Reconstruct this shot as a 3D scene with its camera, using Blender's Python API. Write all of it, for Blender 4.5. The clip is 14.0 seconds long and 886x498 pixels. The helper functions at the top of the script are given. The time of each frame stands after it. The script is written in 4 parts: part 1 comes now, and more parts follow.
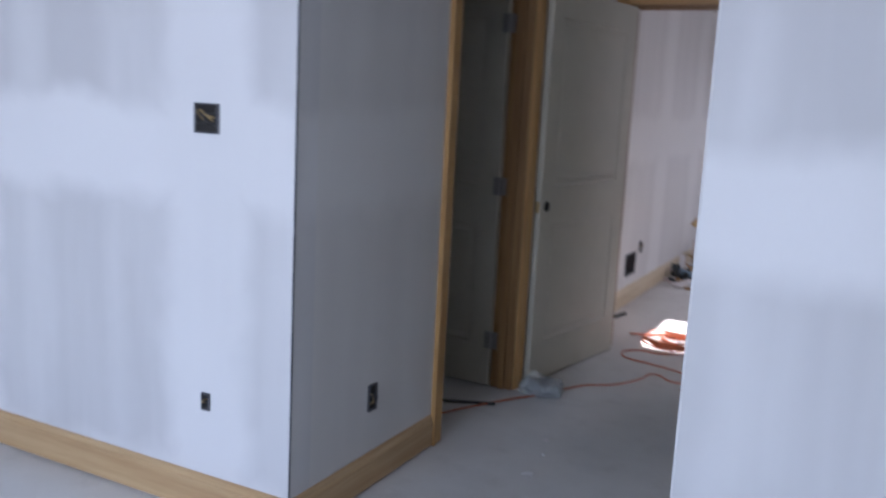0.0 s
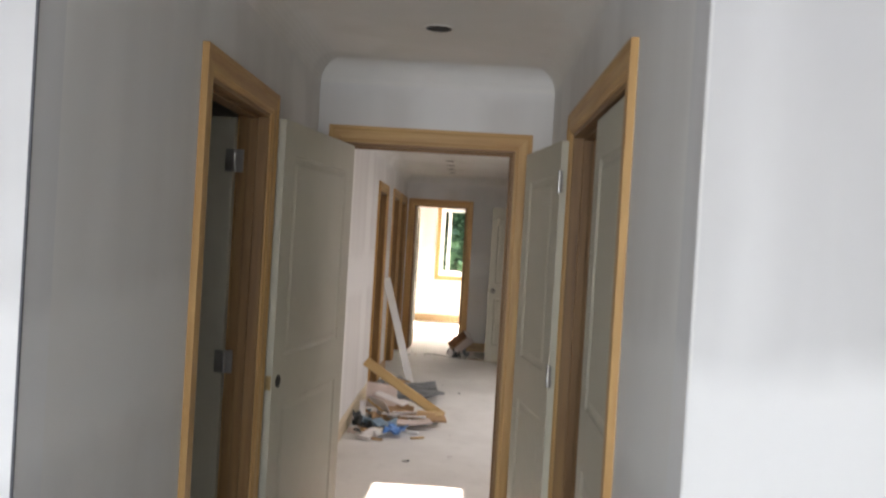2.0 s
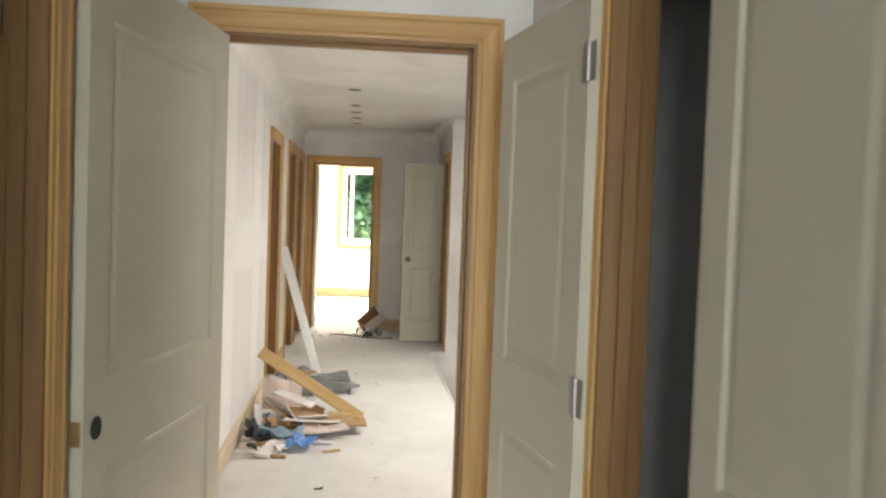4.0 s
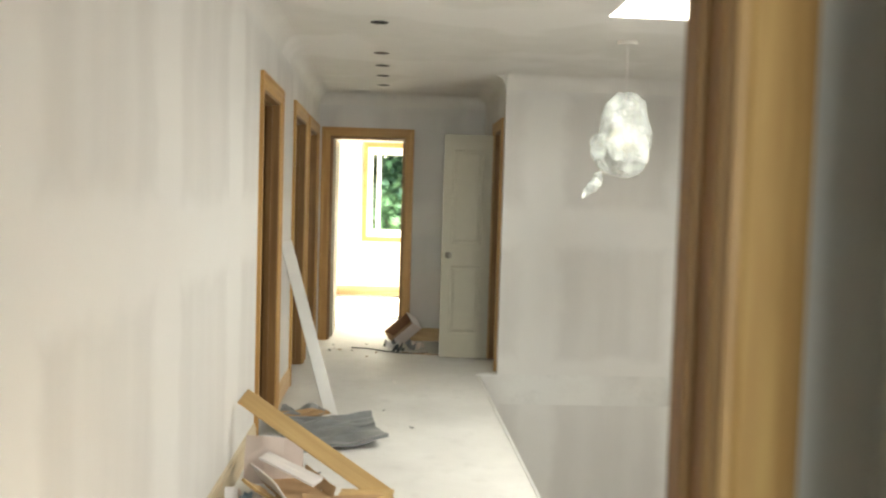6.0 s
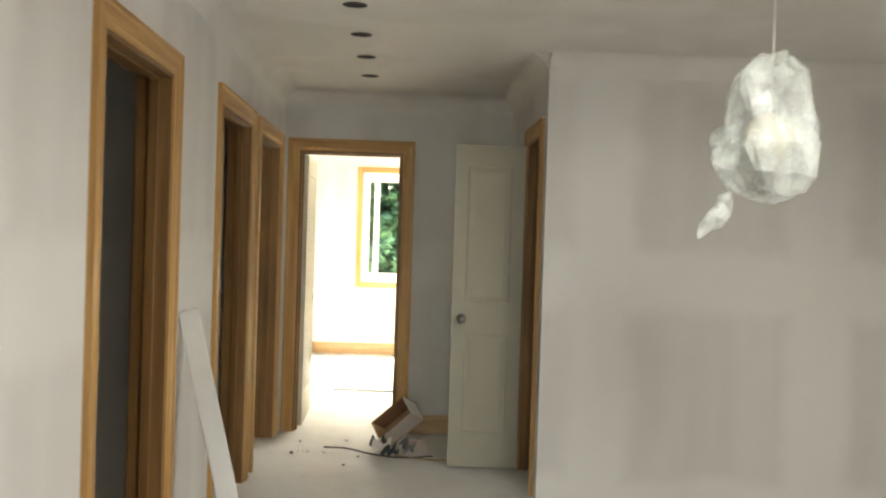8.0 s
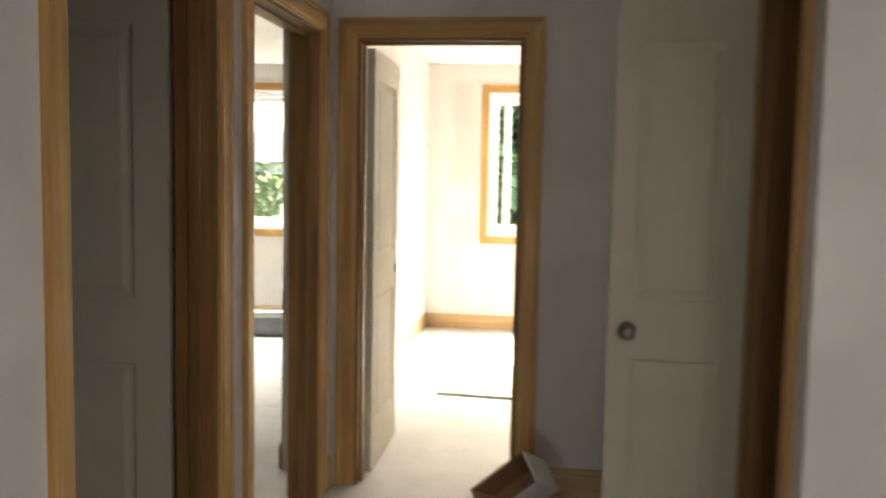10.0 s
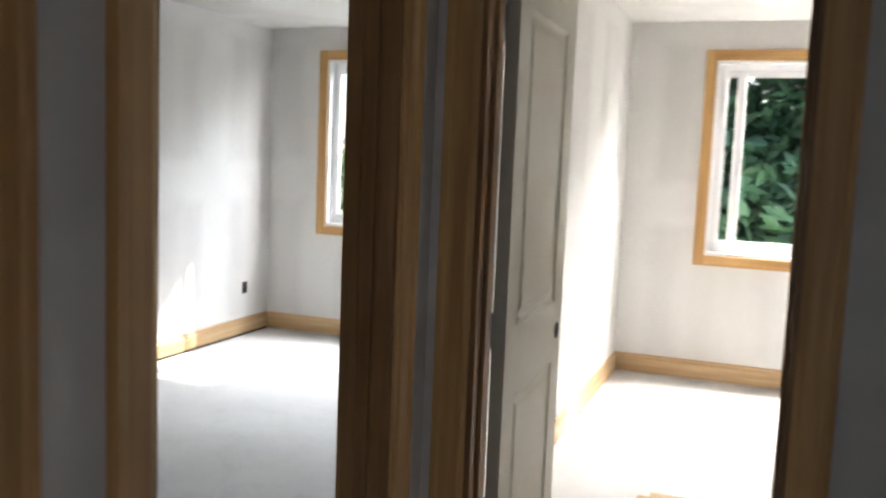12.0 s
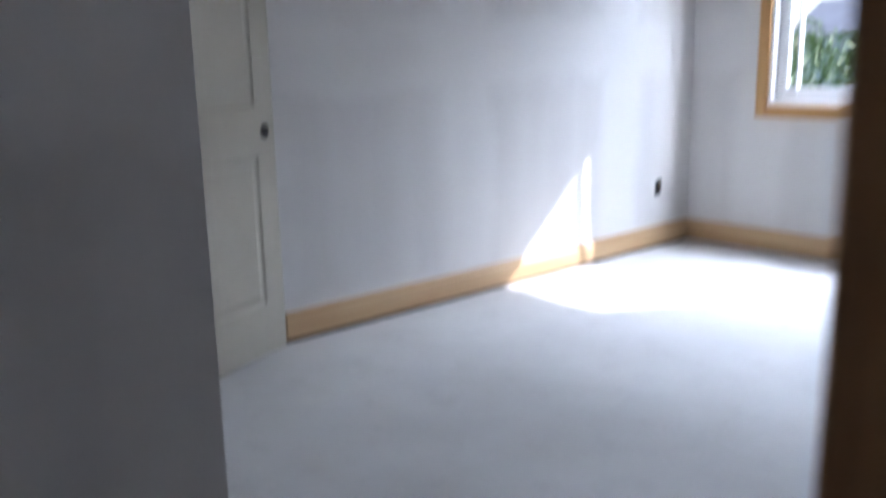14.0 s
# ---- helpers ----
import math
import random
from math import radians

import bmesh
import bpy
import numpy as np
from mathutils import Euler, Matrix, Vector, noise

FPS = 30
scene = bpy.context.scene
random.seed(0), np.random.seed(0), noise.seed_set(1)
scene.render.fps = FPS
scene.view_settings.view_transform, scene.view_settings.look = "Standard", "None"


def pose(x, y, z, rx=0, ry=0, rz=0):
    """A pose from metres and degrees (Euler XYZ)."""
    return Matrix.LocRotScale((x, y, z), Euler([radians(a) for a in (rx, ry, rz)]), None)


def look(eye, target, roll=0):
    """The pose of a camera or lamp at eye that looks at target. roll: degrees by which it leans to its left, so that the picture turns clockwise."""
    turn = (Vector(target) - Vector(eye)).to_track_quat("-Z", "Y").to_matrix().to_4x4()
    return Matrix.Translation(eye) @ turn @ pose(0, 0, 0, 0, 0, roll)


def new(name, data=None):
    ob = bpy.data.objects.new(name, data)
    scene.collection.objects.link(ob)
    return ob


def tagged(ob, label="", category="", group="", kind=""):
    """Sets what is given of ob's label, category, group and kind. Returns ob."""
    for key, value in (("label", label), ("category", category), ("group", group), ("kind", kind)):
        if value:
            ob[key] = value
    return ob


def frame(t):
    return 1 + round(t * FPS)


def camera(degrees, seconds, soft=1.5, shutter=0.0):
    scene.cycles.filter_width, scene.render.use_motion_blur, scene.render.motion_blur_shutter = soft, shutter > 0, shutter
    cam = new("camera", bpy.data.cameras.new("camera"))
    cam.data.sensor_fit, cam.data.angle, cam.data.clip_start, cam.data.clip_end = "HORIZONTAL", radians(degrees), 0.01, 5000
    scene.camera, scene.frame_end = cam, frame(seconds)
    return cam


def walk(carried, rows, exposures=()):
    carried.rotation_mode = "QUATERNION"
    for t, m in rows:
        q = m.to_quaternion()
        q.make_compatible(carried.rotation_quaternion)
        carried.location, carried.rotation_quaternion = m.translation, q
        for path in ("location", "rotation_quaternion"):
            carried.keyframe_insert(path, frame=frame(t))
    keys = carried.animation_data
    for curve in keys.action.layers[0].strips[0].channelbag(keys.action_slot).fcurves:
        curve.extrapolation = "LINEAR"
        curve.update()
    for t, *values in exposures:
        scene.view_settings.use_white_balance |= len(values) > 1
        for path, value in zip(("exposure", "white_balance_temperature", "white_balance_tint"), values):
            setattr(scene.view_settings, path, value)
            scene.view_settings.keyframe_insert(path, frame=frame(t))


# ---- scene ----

# ---------------------------------------------------------------- camera
cam = camera(54.00, 14.0, soft=2.2, shutter=0.5)

PATH = [
    (0, (0.585, -5.017, 1.435), (-0.322, -3.266, 1.097), 2.9),
    (0.3, (0.438, -5.003, 1.412), (-0.314, -3.189, 1.032), -0.1),
    (0.5, (0.363, -4.955, 1.425), (-0.311, -3.112, 1.036), 0.9),
    (1, (0.114, -4.92, 1.452), (-0.136, -2.957, 1.162), -1.5),
    (1.5, (-0.103, -4.754, 1.511), (-0.14, -2.762, 1.338), 1.2),
    (1.8, (-0.185, -4.553, 1.537), (-0.234, -2.555, 1.468), 3.3),
    (2, (-0.221, -4.459, 1.551), (-0.277, -2.46, 1.53), 3.4),
    (2.5, (-0.362, -4.182, 1.552), (-0.34, -2.184, 1.625), 1.6),
    (3, (-0.45, -3.85, 1.519), (-0.227, -1.863, 1.49), 1.4),
    (3.2, (-0.436, -3.693, 1.492), (-0.178, -1.71, 1.449), 2.2),
    (4.2, (-0.37, -2.76, 1.435), (-0.20, -0.77, 1.35), 2.0),
    (5.3, (-0.423, -1.808, 1.339), (-0.268, 0.182, 1.21), 2.0),
    (5.5, (-0.422, -1.568, 1.363), (-0.231, 0.414, 1.179), 0.6),
    (6, (-0.374, -0.938, 1.383), (-0.254, 1.056, 1.28), 1.7),
    (6.5, (-0.399, -0.363, 1.352), (-0.336, 1.633, 1.242), 1.2),
    (7, (-0.364, 0.23, 1.356), (-0.201, 2.223, 1.311), 1.7),
    (7.2, (-0.379, 0.467, 1.372), (-0.198, 2.459, 1.379), 2.1),
    (8.3, (-0.155, 1.79, 1.42), (-0.115, 3.79, 1.385), 1.4),
    (9.3, (-0.073, 3.045, 1.406), (-0.123, 5.043, 1.361), 0.6),
    (9.5, (-0.049, 3.32, 1.431), (-0.133, 5.315, 1.323), 1.6),
    (10, (-0.097, 3.896, 1.427), (-0.356, 5.872, 1.258), 1.1),
    (10.5, (-0.123, 4.375, 1.457), (-0.677, 6.296, 1.381), 0.1),
    (11, (-0.179, 4.823, 1.489), (-0.966, 6.662, 1.459), 1.2),
    (11.2, (-0.258, 5.045, 1.462), (-0.961, 6.917, 1.413), 1.0),
    (11.5, (-0.319, 5.276, 1.482), (-0.908, 7.183, 1.353), -0.9),
    (12, (-0.326, 5.727, 1.473), (-1.026, 7.588, 1.262), 2.3),
    (12.5, (-0.481, 6.075, 1.452), (-1.39, 7.837, 1.187), 3.7),
    (13, (-0.649, 6.431, 1.568), (-1.692, 8.115, 1.29), 0.5),
    (13.5, (-0.794, 6.79, 1.273), (-2.103, 8.291, 1.089), -1.7),
    (13.8, (-0.863, 6.913, 1.245), (-2.327, 8.254, 1.002), -1.2),
    (14, (-1.013, 6.992, 1.21), (-2.484, 8.276, 0.777), -1.2),
]
EXPOSURES = [(0, 1.95, 6000, 22), (0.5, 2.1, 6000, 21), (1.0, 2.2, 6350, 19), (1.5, 2.35, 6900, 17), (2.0, 2.45, 7450, 16), (2.5, 2.9, 7600, 15), (3.0, 3.15, 7700, 13), (5.5, 3.2, 7800, 4), (6.5, 3.05, 7800, 2), (7.2, 2.9, 7800, 3),
             (9.5, 2.6, 7900, 8), (10.5, 1.85, 7700, 12), (11.5, 1.65, 6900, 13), (12.0, 1.3, 6400, 12), (12.5, 1.0, 6000, 12), (13.0, 1.1, 5850, 12), (13.5, 1.22, 5750, 12), (14, 1.12, 5500, 17)]
walk(cam, [(t, look(eye, target, roll)) for t, eye, target, roll in PATH], EXPOSURES)

# ---------------------------------------------------------------- light
SUN_WAY = Vector((-0.62, -1.10, -1.0)).normalized()
world = bpy.data.worlds.new("world")
scene.world = world
world.use_nodes = True
wn = world.node_tree
sky = wn.nodes.new("ShaderNodeTexSky")
sky.sky_type = 'NISHITA'
sky.sun_disc = False
sky.sun_elevation = radians(38.4)
sky.sun_rotation = radians(29.4)
wn.nodes["Background"].inputs[1].default_value = 0.15
wn.links.new(sky.outputs[0], wn.nodes["Background"].inputs[0])

sun = new("sun", bpy.data.lights.new("sun", 'SUN'))
sun.data.energy = 5.0
sun.data.angle = radians(0.5)
sun.data.color = (1.0, 0.95, 0.87)
sun.rotation_mode = 'QUATERNION'
sun.rotation_quaternion = SUN_WAY.to_track_quat('-Z', 'Y')
sun.location = (8, 20, 16)


def area_light(name, place, aim, w, h, watts, color):
    ob = new(name, bpy.data.lights.new(name, 'AREA'))
    ob.data.shape = 'RECTANGLE'
    ob.data.size, ob.data.size_y, ob.data.energy, ob.data.color = w, h, watts, color
    ob.matrix_world = look(place, aim)
    return ob


# daylight of the large windows behind the walk's start, of the roof light and of the two bedroom windows
area_light("window_daylight", (-0.9, -8.42, 1.45), (-0.9, 0, 1.40), 2.6, 1.5, 37, (0.70, 0.83, 1.0))
area_light("skylight_daylight", (1.12, 3.345, 2.60), (1.12, 3.345, 0), 0.58, 0.94, 7.3, (0.95, 0.97, 1.0))
area_light("bedroom_daylight", (-3.0, 12.50, 2.52), (-3.0, 11.3, 0.98), 1.6, 0.6, 84, (0.88, 0.94, 1.0))
area_light("end_room_daylight", (-0.1, 12.50, 2.52), (-0.1, 11.3, 0.98), 1.6, 0.6, 235, (1.0, 0.98, 0.95))
# added fill lamp on the unseen stairwell side, brightening stairwell and corridor wall
area_light("stair_fill", (3.12, 2.2, 1.35), (0, 2.2, 1.5), 1.2, 1.2, 5.2, (0.86, 0.88, 1.0))


# ---------------------------------------------------------------- materials
def nodes_of(name, rough=0.8, metal=0.0):
    m = bpy.data.materials.new(name)
    m.use_nodes = True
    t = m.node_tree
    b = t.nodes["Principled BSDF"]
    b.inputs["Roughness"].default_value = rough
    b.inputs["Metallic"].default_value = metal
    return m, t, b


def node(t, kind, **inputs):
    n = t.nodes.new(kind)
    for k, v in inputs.items():
        n.inputs[k.replace("_", " ")].default_value = v
    return n


def ramp(t, fac, stops):
    r = t.nodes.new("ShaderNodeValToRGB")
    e = r.color_ramp.elements
    while len(e) < len(stops):
        e.new(0.5)
    for el, (p, c) in zip(e, stops):
        el.position, el.color = p, (*c, 1)
    t.links.new(fac, r.inputs[0])
    return r.outputs[0]


def bump(t, b, height, strength=0.2, distance=0.01):
    n = node(t, "ShaderNodeBump", Strength=strength, Distance=distance)
    t.links.new(height, n.inputs["Height"])
    t.links.new(n.outputs[0], b.inputs["Normal"])


def maths(t, op, a, c=None, d=None):
    n = t.nodes.new("ShaderNodeMath")
    n.operation = op
    for i, v in enumerate((a, c, d)):
        if v is None:
            continue
        if isinstance(v, (int, float)):
            n.inputs[i].default_value = v
        else:
            t.links.new(v, n.inputs[i])
    return n.outputs[0]


def mixc(t, fac, a, c):
    n = t.nodes.new("ShaderNodeMix")
    n.data_type = 'RGBA'
    for i, v in ((0, fac), (6, a), (7, c)):
        if isinstance(v, (int, float)):
            n.inputs[i].default_value = v
        elif isinstance(v, tuple):
            n.inputs[i].default_value = (*v, 1)
        else:
            t.links.new(v, n.inputs[i])
    return n.outputs[2]


def noise_tex(t, scale, detail=4, rough=0.55, vec=None):
    n = node(t, "ShaderNodeTexNoise", Scale=scale, Detail=detail, Roughness=rough)
    if vec is not None:
        t.links.new(vec, n.inputs["Vector"])
    return n.outputs[0]


def drywall(name, paper, mud, joints=True, pitch=1.22, phase=0.35):
    """Bare gypsum board: paper tone with wide trowelled joints, screw dabs and sanding haze."""
    m, t, b = nodes_of(name, 0.9)
    geo = t.nodes.new("ShaderNodeNewGeometry")
    sep = t.nodes.new("ShaderNodeSeparateXYZ")
    t.links.new(geo.outputs["Position"], sep.inputs[0])
    along = maths(t, 'ADD', sep.outputs[0], sep.outputs[1])
    wob = noise_tex(t, 2.3, 3, 0.6, geo.outputs["Position"])
    wobs = maths(t, 'MULTIPLY', maths(t, 'SUBTRACT', wob, 0.5), 0.22)

    def band(coord, period, shift, half):
        q = maths(t, 'ADD', maths(t, 'ADD', coord, shift), wobs)
        f = maths(t, 'SUBTRACT', q, maths(t, 'MULTIPLY', maths(t, 'ROUND', maths(t, 'DIVIDE', q, period)), period))
        d = maths(t, 'ABSOLUTE', f)
        r = t.nodes.new("ShaderNodeMapRange")
        r.interpolation_type = 'SMOOTHSTEP'
        t.links.new(d, r.inputs[0])
        r.inputs[1].default_value, r.inputs[2].default_value = half + 0.07, half - 0.06
        return r.outputs[0]

    vert = band(along, pitch, phase, 0.17)
    hor = band(sep.outputs[2], 1.24, 0.02, 0.16)
    stud = maths(t, 'MULTIPLY', band(along, 0.407, phase, 0.045), 0.3)
    dabs = noise_tex(t, 1.1, 2, 0.5, geo.outputs["Position"])
    patch = ramp(t, dabs, [(0.52, (0, 0, 0)), (0.58, (1, 1, 1))])
    cover = maths(t, 'MAXIMUM', maths(t, 'MAXIMUM', vert, hor), stud) if joints else patch
    if joints:
        cover = maths(t, 'MULTIPLY', cover, maths(t, 'ADD', maths(t, 'MULTIPLY', dabs, 0.9), 0.45))
        cover = maths(t, 'MINIMUM', cover, 1.0)
    fine = noise_tex(t, 60, 6, 0.7, geo.outputs["Position"])
    soft = noise_tex(t, 0.8, 4, 0.6, geo.outputs["Position"])
    col = mixc(t, cover, paper, mud)
    mp = node(t, "ShaderNodeMapping")
    mp.inputs["Scale"].default_value = (5.0, 5.0, 0.55)
    t.links.new(geo.outputs["Position"], mp.inputs[0])
    streak = ramp(t, noise_tex(t, 1.0, 3, 0.5, mp.outputs[0]), [(0.40, (0, 0, 0)), (0.66, (1, 1, 1))])
    col = mixc(t, maths(t, 'MULTIPLY', streak, 0.35), col, mud)
    col = mixc(t, maths(t, 'MULTIPLY', soft, 0.16), col, (paper[0] * 0.72, paper[1] * 0.71, paper[2] * 0.70))
    col = mixc(t, maths(t, 'MULTIPLY', fine, 0.06), col, (0.5, 0.48, 0.45))
    t.links.new(col, b.inputs["Base Color"])
    bump(t, b, maths(t, 'ADD', maths(t, 'MULTIPLY', fine, 0.5), cover), 0.12, 0.002)
    return m


def wood(name, dark, light, knots=0.5, rough=0.5, scale=1.0, axis="z"):
    """Clear-grained pine: streaks run along the longest side of each piece through generated coordinates."""
    m, t, b = nodes_of(name, rough)
    co = t.nodes.new("ShaderNodeTexCoord")
    info = t.nodes.new("ShaderNodeObjectInfo")
    mp = node(t, "ShaderNodeMapping")
    mp.inputs["Scale"].default_value = [(1.3 if a == axis else 26) * scale for a in "xyz"]
    t.links.new(co.outputs["Object"], mp.inputs[0])
    off = t.nodes.new("ShaderNodeVectorMath")
    off.operation = 'ADD'
    t.links.new(mp.outputs[0], off.inputs[0])
    comb = t.nodes.new("ShaderNodeCombineXYZ")
    for i in range(3):
        t.links.new(maths(t, 'MULTIPLY', info.outputs["Random"], 37.0 + 11 * i), comb.inputs[i])
    t.links.new(comb.outputs[0], off.inputs[1])
    g = noise_tex(t, 1.0, 6, 0.62, off.outputs[0])
    big = noise_tex(t, 0.35, 2, 0.5, off.outputs[0])
    col = ramp(t, g, [(0.30, dark), (0.52, tuple((a + c) / 2 for a, c in zip(dark, light))), (0.72, light)])
    col = mixc(t, maths(t, 'MULTIPLY', big, 0.35 * knots), col, tuple(c * 0.55 for c in dark))
    t.links.new(col, b.inputs["Base Color"])
    bump(t, b, g, 0.12, 0.001)
    return m


def plain(name, color, rough=0.6, metal=0.0, vary=0.12, scale=12.0, relief=0.05):
    m, t, b = nodes_of(name, rough, metal)
    geo = t.nodes.new("ShaderNodeNewGeometry")
    n = noise_tex(t, scale, 5, 0.6, geo.outputs["Position"])
    n2 = noise_tex(t, scale * 0.12, 3, 0.5, geo.outputs["Position"])
    f = maths(t, 'MULTIPLY', maths(t, 'ADD', n, n2), 0.5)
    lo = tuple(max(0.0, c * (1 - vary)) for c in color)
    hi = tuple(min(1.0, c * (1 + vary)) for c in color)
    t.links.new(ramp(t, f, [(0.3, lo), (0.7, hi)]), b.inputs["Base Color"])
    if relief:
        bump(t, b, n, relief, 0.002)
    return m


WALL = drywall("drywall", (0.655, 0.635, 0.61), (0.765, 0.75, 0.725))
WALL_NEAR = drywall("drywall_front_room", (0.585, 0.575, 0.57), (0.79, 0.78, 0.77), True, 1.22, 0.62)
CEIL = drywall("ceiling_board", (0.74, 0.72, 0.68), (0.82, 0.80, 0.77), False)
PINES = {a: wood("pine_trim_" + a, (0.40, 0.20, 0.062), (0.62, 0.385, 0.145), 0.35, axis=a) for a in "xyz"}
PINE = PINES["z"]
# brown jamb wood, darkened further to hold the shade inside the frames
JAMBS = {a: wood("shaded_jamb_wood_" + a, (0.17, 0.078, 0.022), (0.31, 0.165, 0.055), 0.5, axis=a) for a in "xyz"}
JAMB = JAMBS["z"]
BASE_PALE = wood("dusty_pale_pine", (0.52, 0.40, 0.25), (0.70, 0.60, 0.44), 0.2, axis="y")
BASES = {a: wood("baseboard_pine_" + a, (0.45, 0.275, 0.125), (0.65, 0.46, 0.25), 0.4, axis=a) for a in "xy"}
DOOR = plain("door_primer", (0.49, 0.46, 0.37), 0.55, 0, 0.05, 9, 0.04)
METAL = plain("hinge_steel", (0.34, 0.32, 0.30), 0.38, 0.9, 0.15, 40)
BRASS = plain("latch_brass", (0.42, 0.30, 0.14), 0.4, 0.8, 0.15, 40)
# near-black colour painted as the unlit depth of holes and gaps
HOLE_SHADE = plain("painted_hole_shade", (0.02, 0.018, 0.016), 0.9, 0, 0.3, 30)
BOXPLASTIC = plain("device_box_steel", (0.10, 0.10, 0.11), 0.6, 0.3, 0.4, 60)
VINYL = plain("white_vinyl", (0.82, 0.82, 0.82), 0.35, 0, 0.03, 8, 0)
CARD = plain("cardboard", (0.40, 0.25, 0.13), 0.85, 0, 0.2, 14, 0.1)
CARD_IN = plain("cardboard_inside", (0.24, 0.12, 0.06), 0.85, 0, 0.25, 14, 0.1)
PAPER = plain("white_offcut_board", (0.72, 0.68, 0.66), 0.8, 0, 0.12, 10, 0.05)
PINKBOARD = plain("pale_carton", (0.62, 0.52, 0.47), 0.85, 0, 0.12, 9, 0.05)
BLUE = plain("blue_plastic_wrap", (0.10, 0.27, 0.62), 0.35, 0, 0.3, 18, 0.3)
GREYBLUE = plain("grey_blue_fabric", (0.24, 0.33, 0.40), 0.8, 0, 0.3, 20, 0.3)
DARK = plain("dark_scrap", (0.045, 0.05, 0.05), 0.7, 0, 0.4, 25, 0.2)
ORANGE = plain("orange_rubber", (0.50, 0.13, 0.05), 0.5, 0, 0.2, 30, 0.0)
WIRE = plain("black_wire", (0.03, 0.028, 0.028), 0.5, 0, 0.2, 30, 0.0)
GREYSHEET = plain("grey_plastic_sheet", (0.20, 0.21, 0.215), 0.38, 0, 0.35, 7, 0.4)
PALEWOOD = wood("sawn_board", (0.46, 0.29, 0.115), (0.62, 0.43, 0.20), 0.3)
WHITEWOOD = plain("primed_board", (0.70, 0.69, 0.67), 0.6, 0, 0.08, 12, 0.05)
BLACK = plain("black_holder", (0.02, 0.02, 0.02), 0.6, 0, 0.2, 20, 0)
SIDING = plain("pale_siding", (0.78, 0.76, 0.72), 0.8, 0, 0.08, 3, 0.05)
ROOFING = plain("grey_shingles", (0.36, 0.35, 0.36), 0.9, 0, 0.25, 6, 0.2)
GRASS = plain("lawn", (0.075, 0.12, 0.035), 0.95, 0, 0.4, 2.0, 0.3)
BARK = plain("bark", (0.10, 0.075, 0.05), 0.95, 0, 0.35, 20, 0.5)


def floor_material():
    """Subfloor covered with dusty, trodden paper and plaster."""
    m, t, b = nodes_of("dusty_subfloor", 0.78)
    geo = t.nodes.new("ShaderNodeNewGeometry")
    p = geo.outputs["Position"]
    big = noise_tex(t, 0.9, 5, 0.6, p)
    mid = noise_tex(t, 6.0, 5, 0.65, p)
    fine = noise_tex(t, 70, 4, 0.7, p)
    col = ramp(t, big, [(0.32, (0.60, 0.585, 0.56)), (0.62, (0.74, 0.73, 0.705))])
    col = mixc(t, maths(t, 'MULTIPLY', ramp(t, mid, [(0.55, (0, 0, 0)), (0.75, (1, 1, 1))]), 0.3), col, (0.42, 0.40, 0.37))
    col = mixc(t, maths(t, 'MULTIPLY', ramp(t, fine, [(0.60, (0, 0, 0)), (0.72, (1, 1, 1))]), 0.25), col, (0.36, 0.33, 0.30))
    t.links.new(col, b.inputs["Base Color"])
    bump(t, b, maths(t, 'ADD', mid, maths(t, 'MULTIPLY', fine, 0.3)), 0.15, 0.003)
    return m


FLOOR = floor_material()


def glass_material(name, rough=0.0):
    m, t, b = nodes_of(name, rough)
    b.inputs["Transmission Weight"].default_value = 1.0
    b.inputs["IOR"].default_value = 1.02
    return m


GLASS = glass_material("window_glass")


def bag_material():
    m, t, b = nodes_of("clear_wrinkled_film", 0.22)
    out = t.nodes["Material Output"]
    tr = t.nodes.new("ShaderNodeBsdfTransparent")
    mix = t.nodes.new("ShaderNodeMixShader")
    geo = t.nodes.new("ShaderNodeNewGeometry")
    n = noise_tex(t, 9, 5, 0.6, geo.outputs["Position"])
    b.inputs["Base Color"].default_value = (0.74, 0.79, 0.77, 1)
    t.links.new(ramp(t, n, [(0.30, (0.12, 0.12, 0.12)), (0.70, (0.62, 0.62, 0.62))]), mix.inputs[0])
    t.links.new(tr.outputs[0], mix.inputs[1])
    t.links.new(b.outputs[0], mix.inputs[2])
    t.links.new(mix.outputs[0], out.inputs[0])
    bump(t, b, n, 0.5, 0.02)
    return m


FILM = bag_material()


def leaf_material(name, a, c):
    m, t, b = nodes_of(name, 0.6)
    geo = t.nodes.new("ShaderNodeNewGeometry")
    t.links.new(ramp(t, geo.outputs["Random Per Island"], [(0.0, a), (1.0, c)]), b.inputs["Base Color"])
    return m


LEAF = leaf_material("leaves_deep", (0.028, 0.080, 0.040), (0.075, 0.165, 0.080))
LEAF_PALE = leaf_material("leaves_sunny", (0.20, 0.28, 0.12), (0.36, 0.44, 0.22))


# ---------------------------------------------------------------- mesh helpers
def box(bm, x0, x1, y0, y1, z0, z1):
    vs = [bm.verts.new(p) for p in ((x0, y0, z0), (x1, y0, z0), (x1, y1, z0), (x0, y1, z0),
                                    (x0, y0, z1), (x1, y0, z1), (x1, y1, z1), (x0, y1, z1))]
    for f in ((0, 3, 2, 1), (4, 5, 6, 7), (0, 1, 5, 4), (1, 2, 6, 5), (2, 3, 7, 6), (3, 0, 4, 7)):
        bm.faces.new([vs[i] for i in f])
    return vs


def soft_edges(bm, r, segments=2):
    bmesh.ops.bevel(bm, geom=list(bm.edges), offset=r, segments=segments, affect='EDGES', profile=0.6)


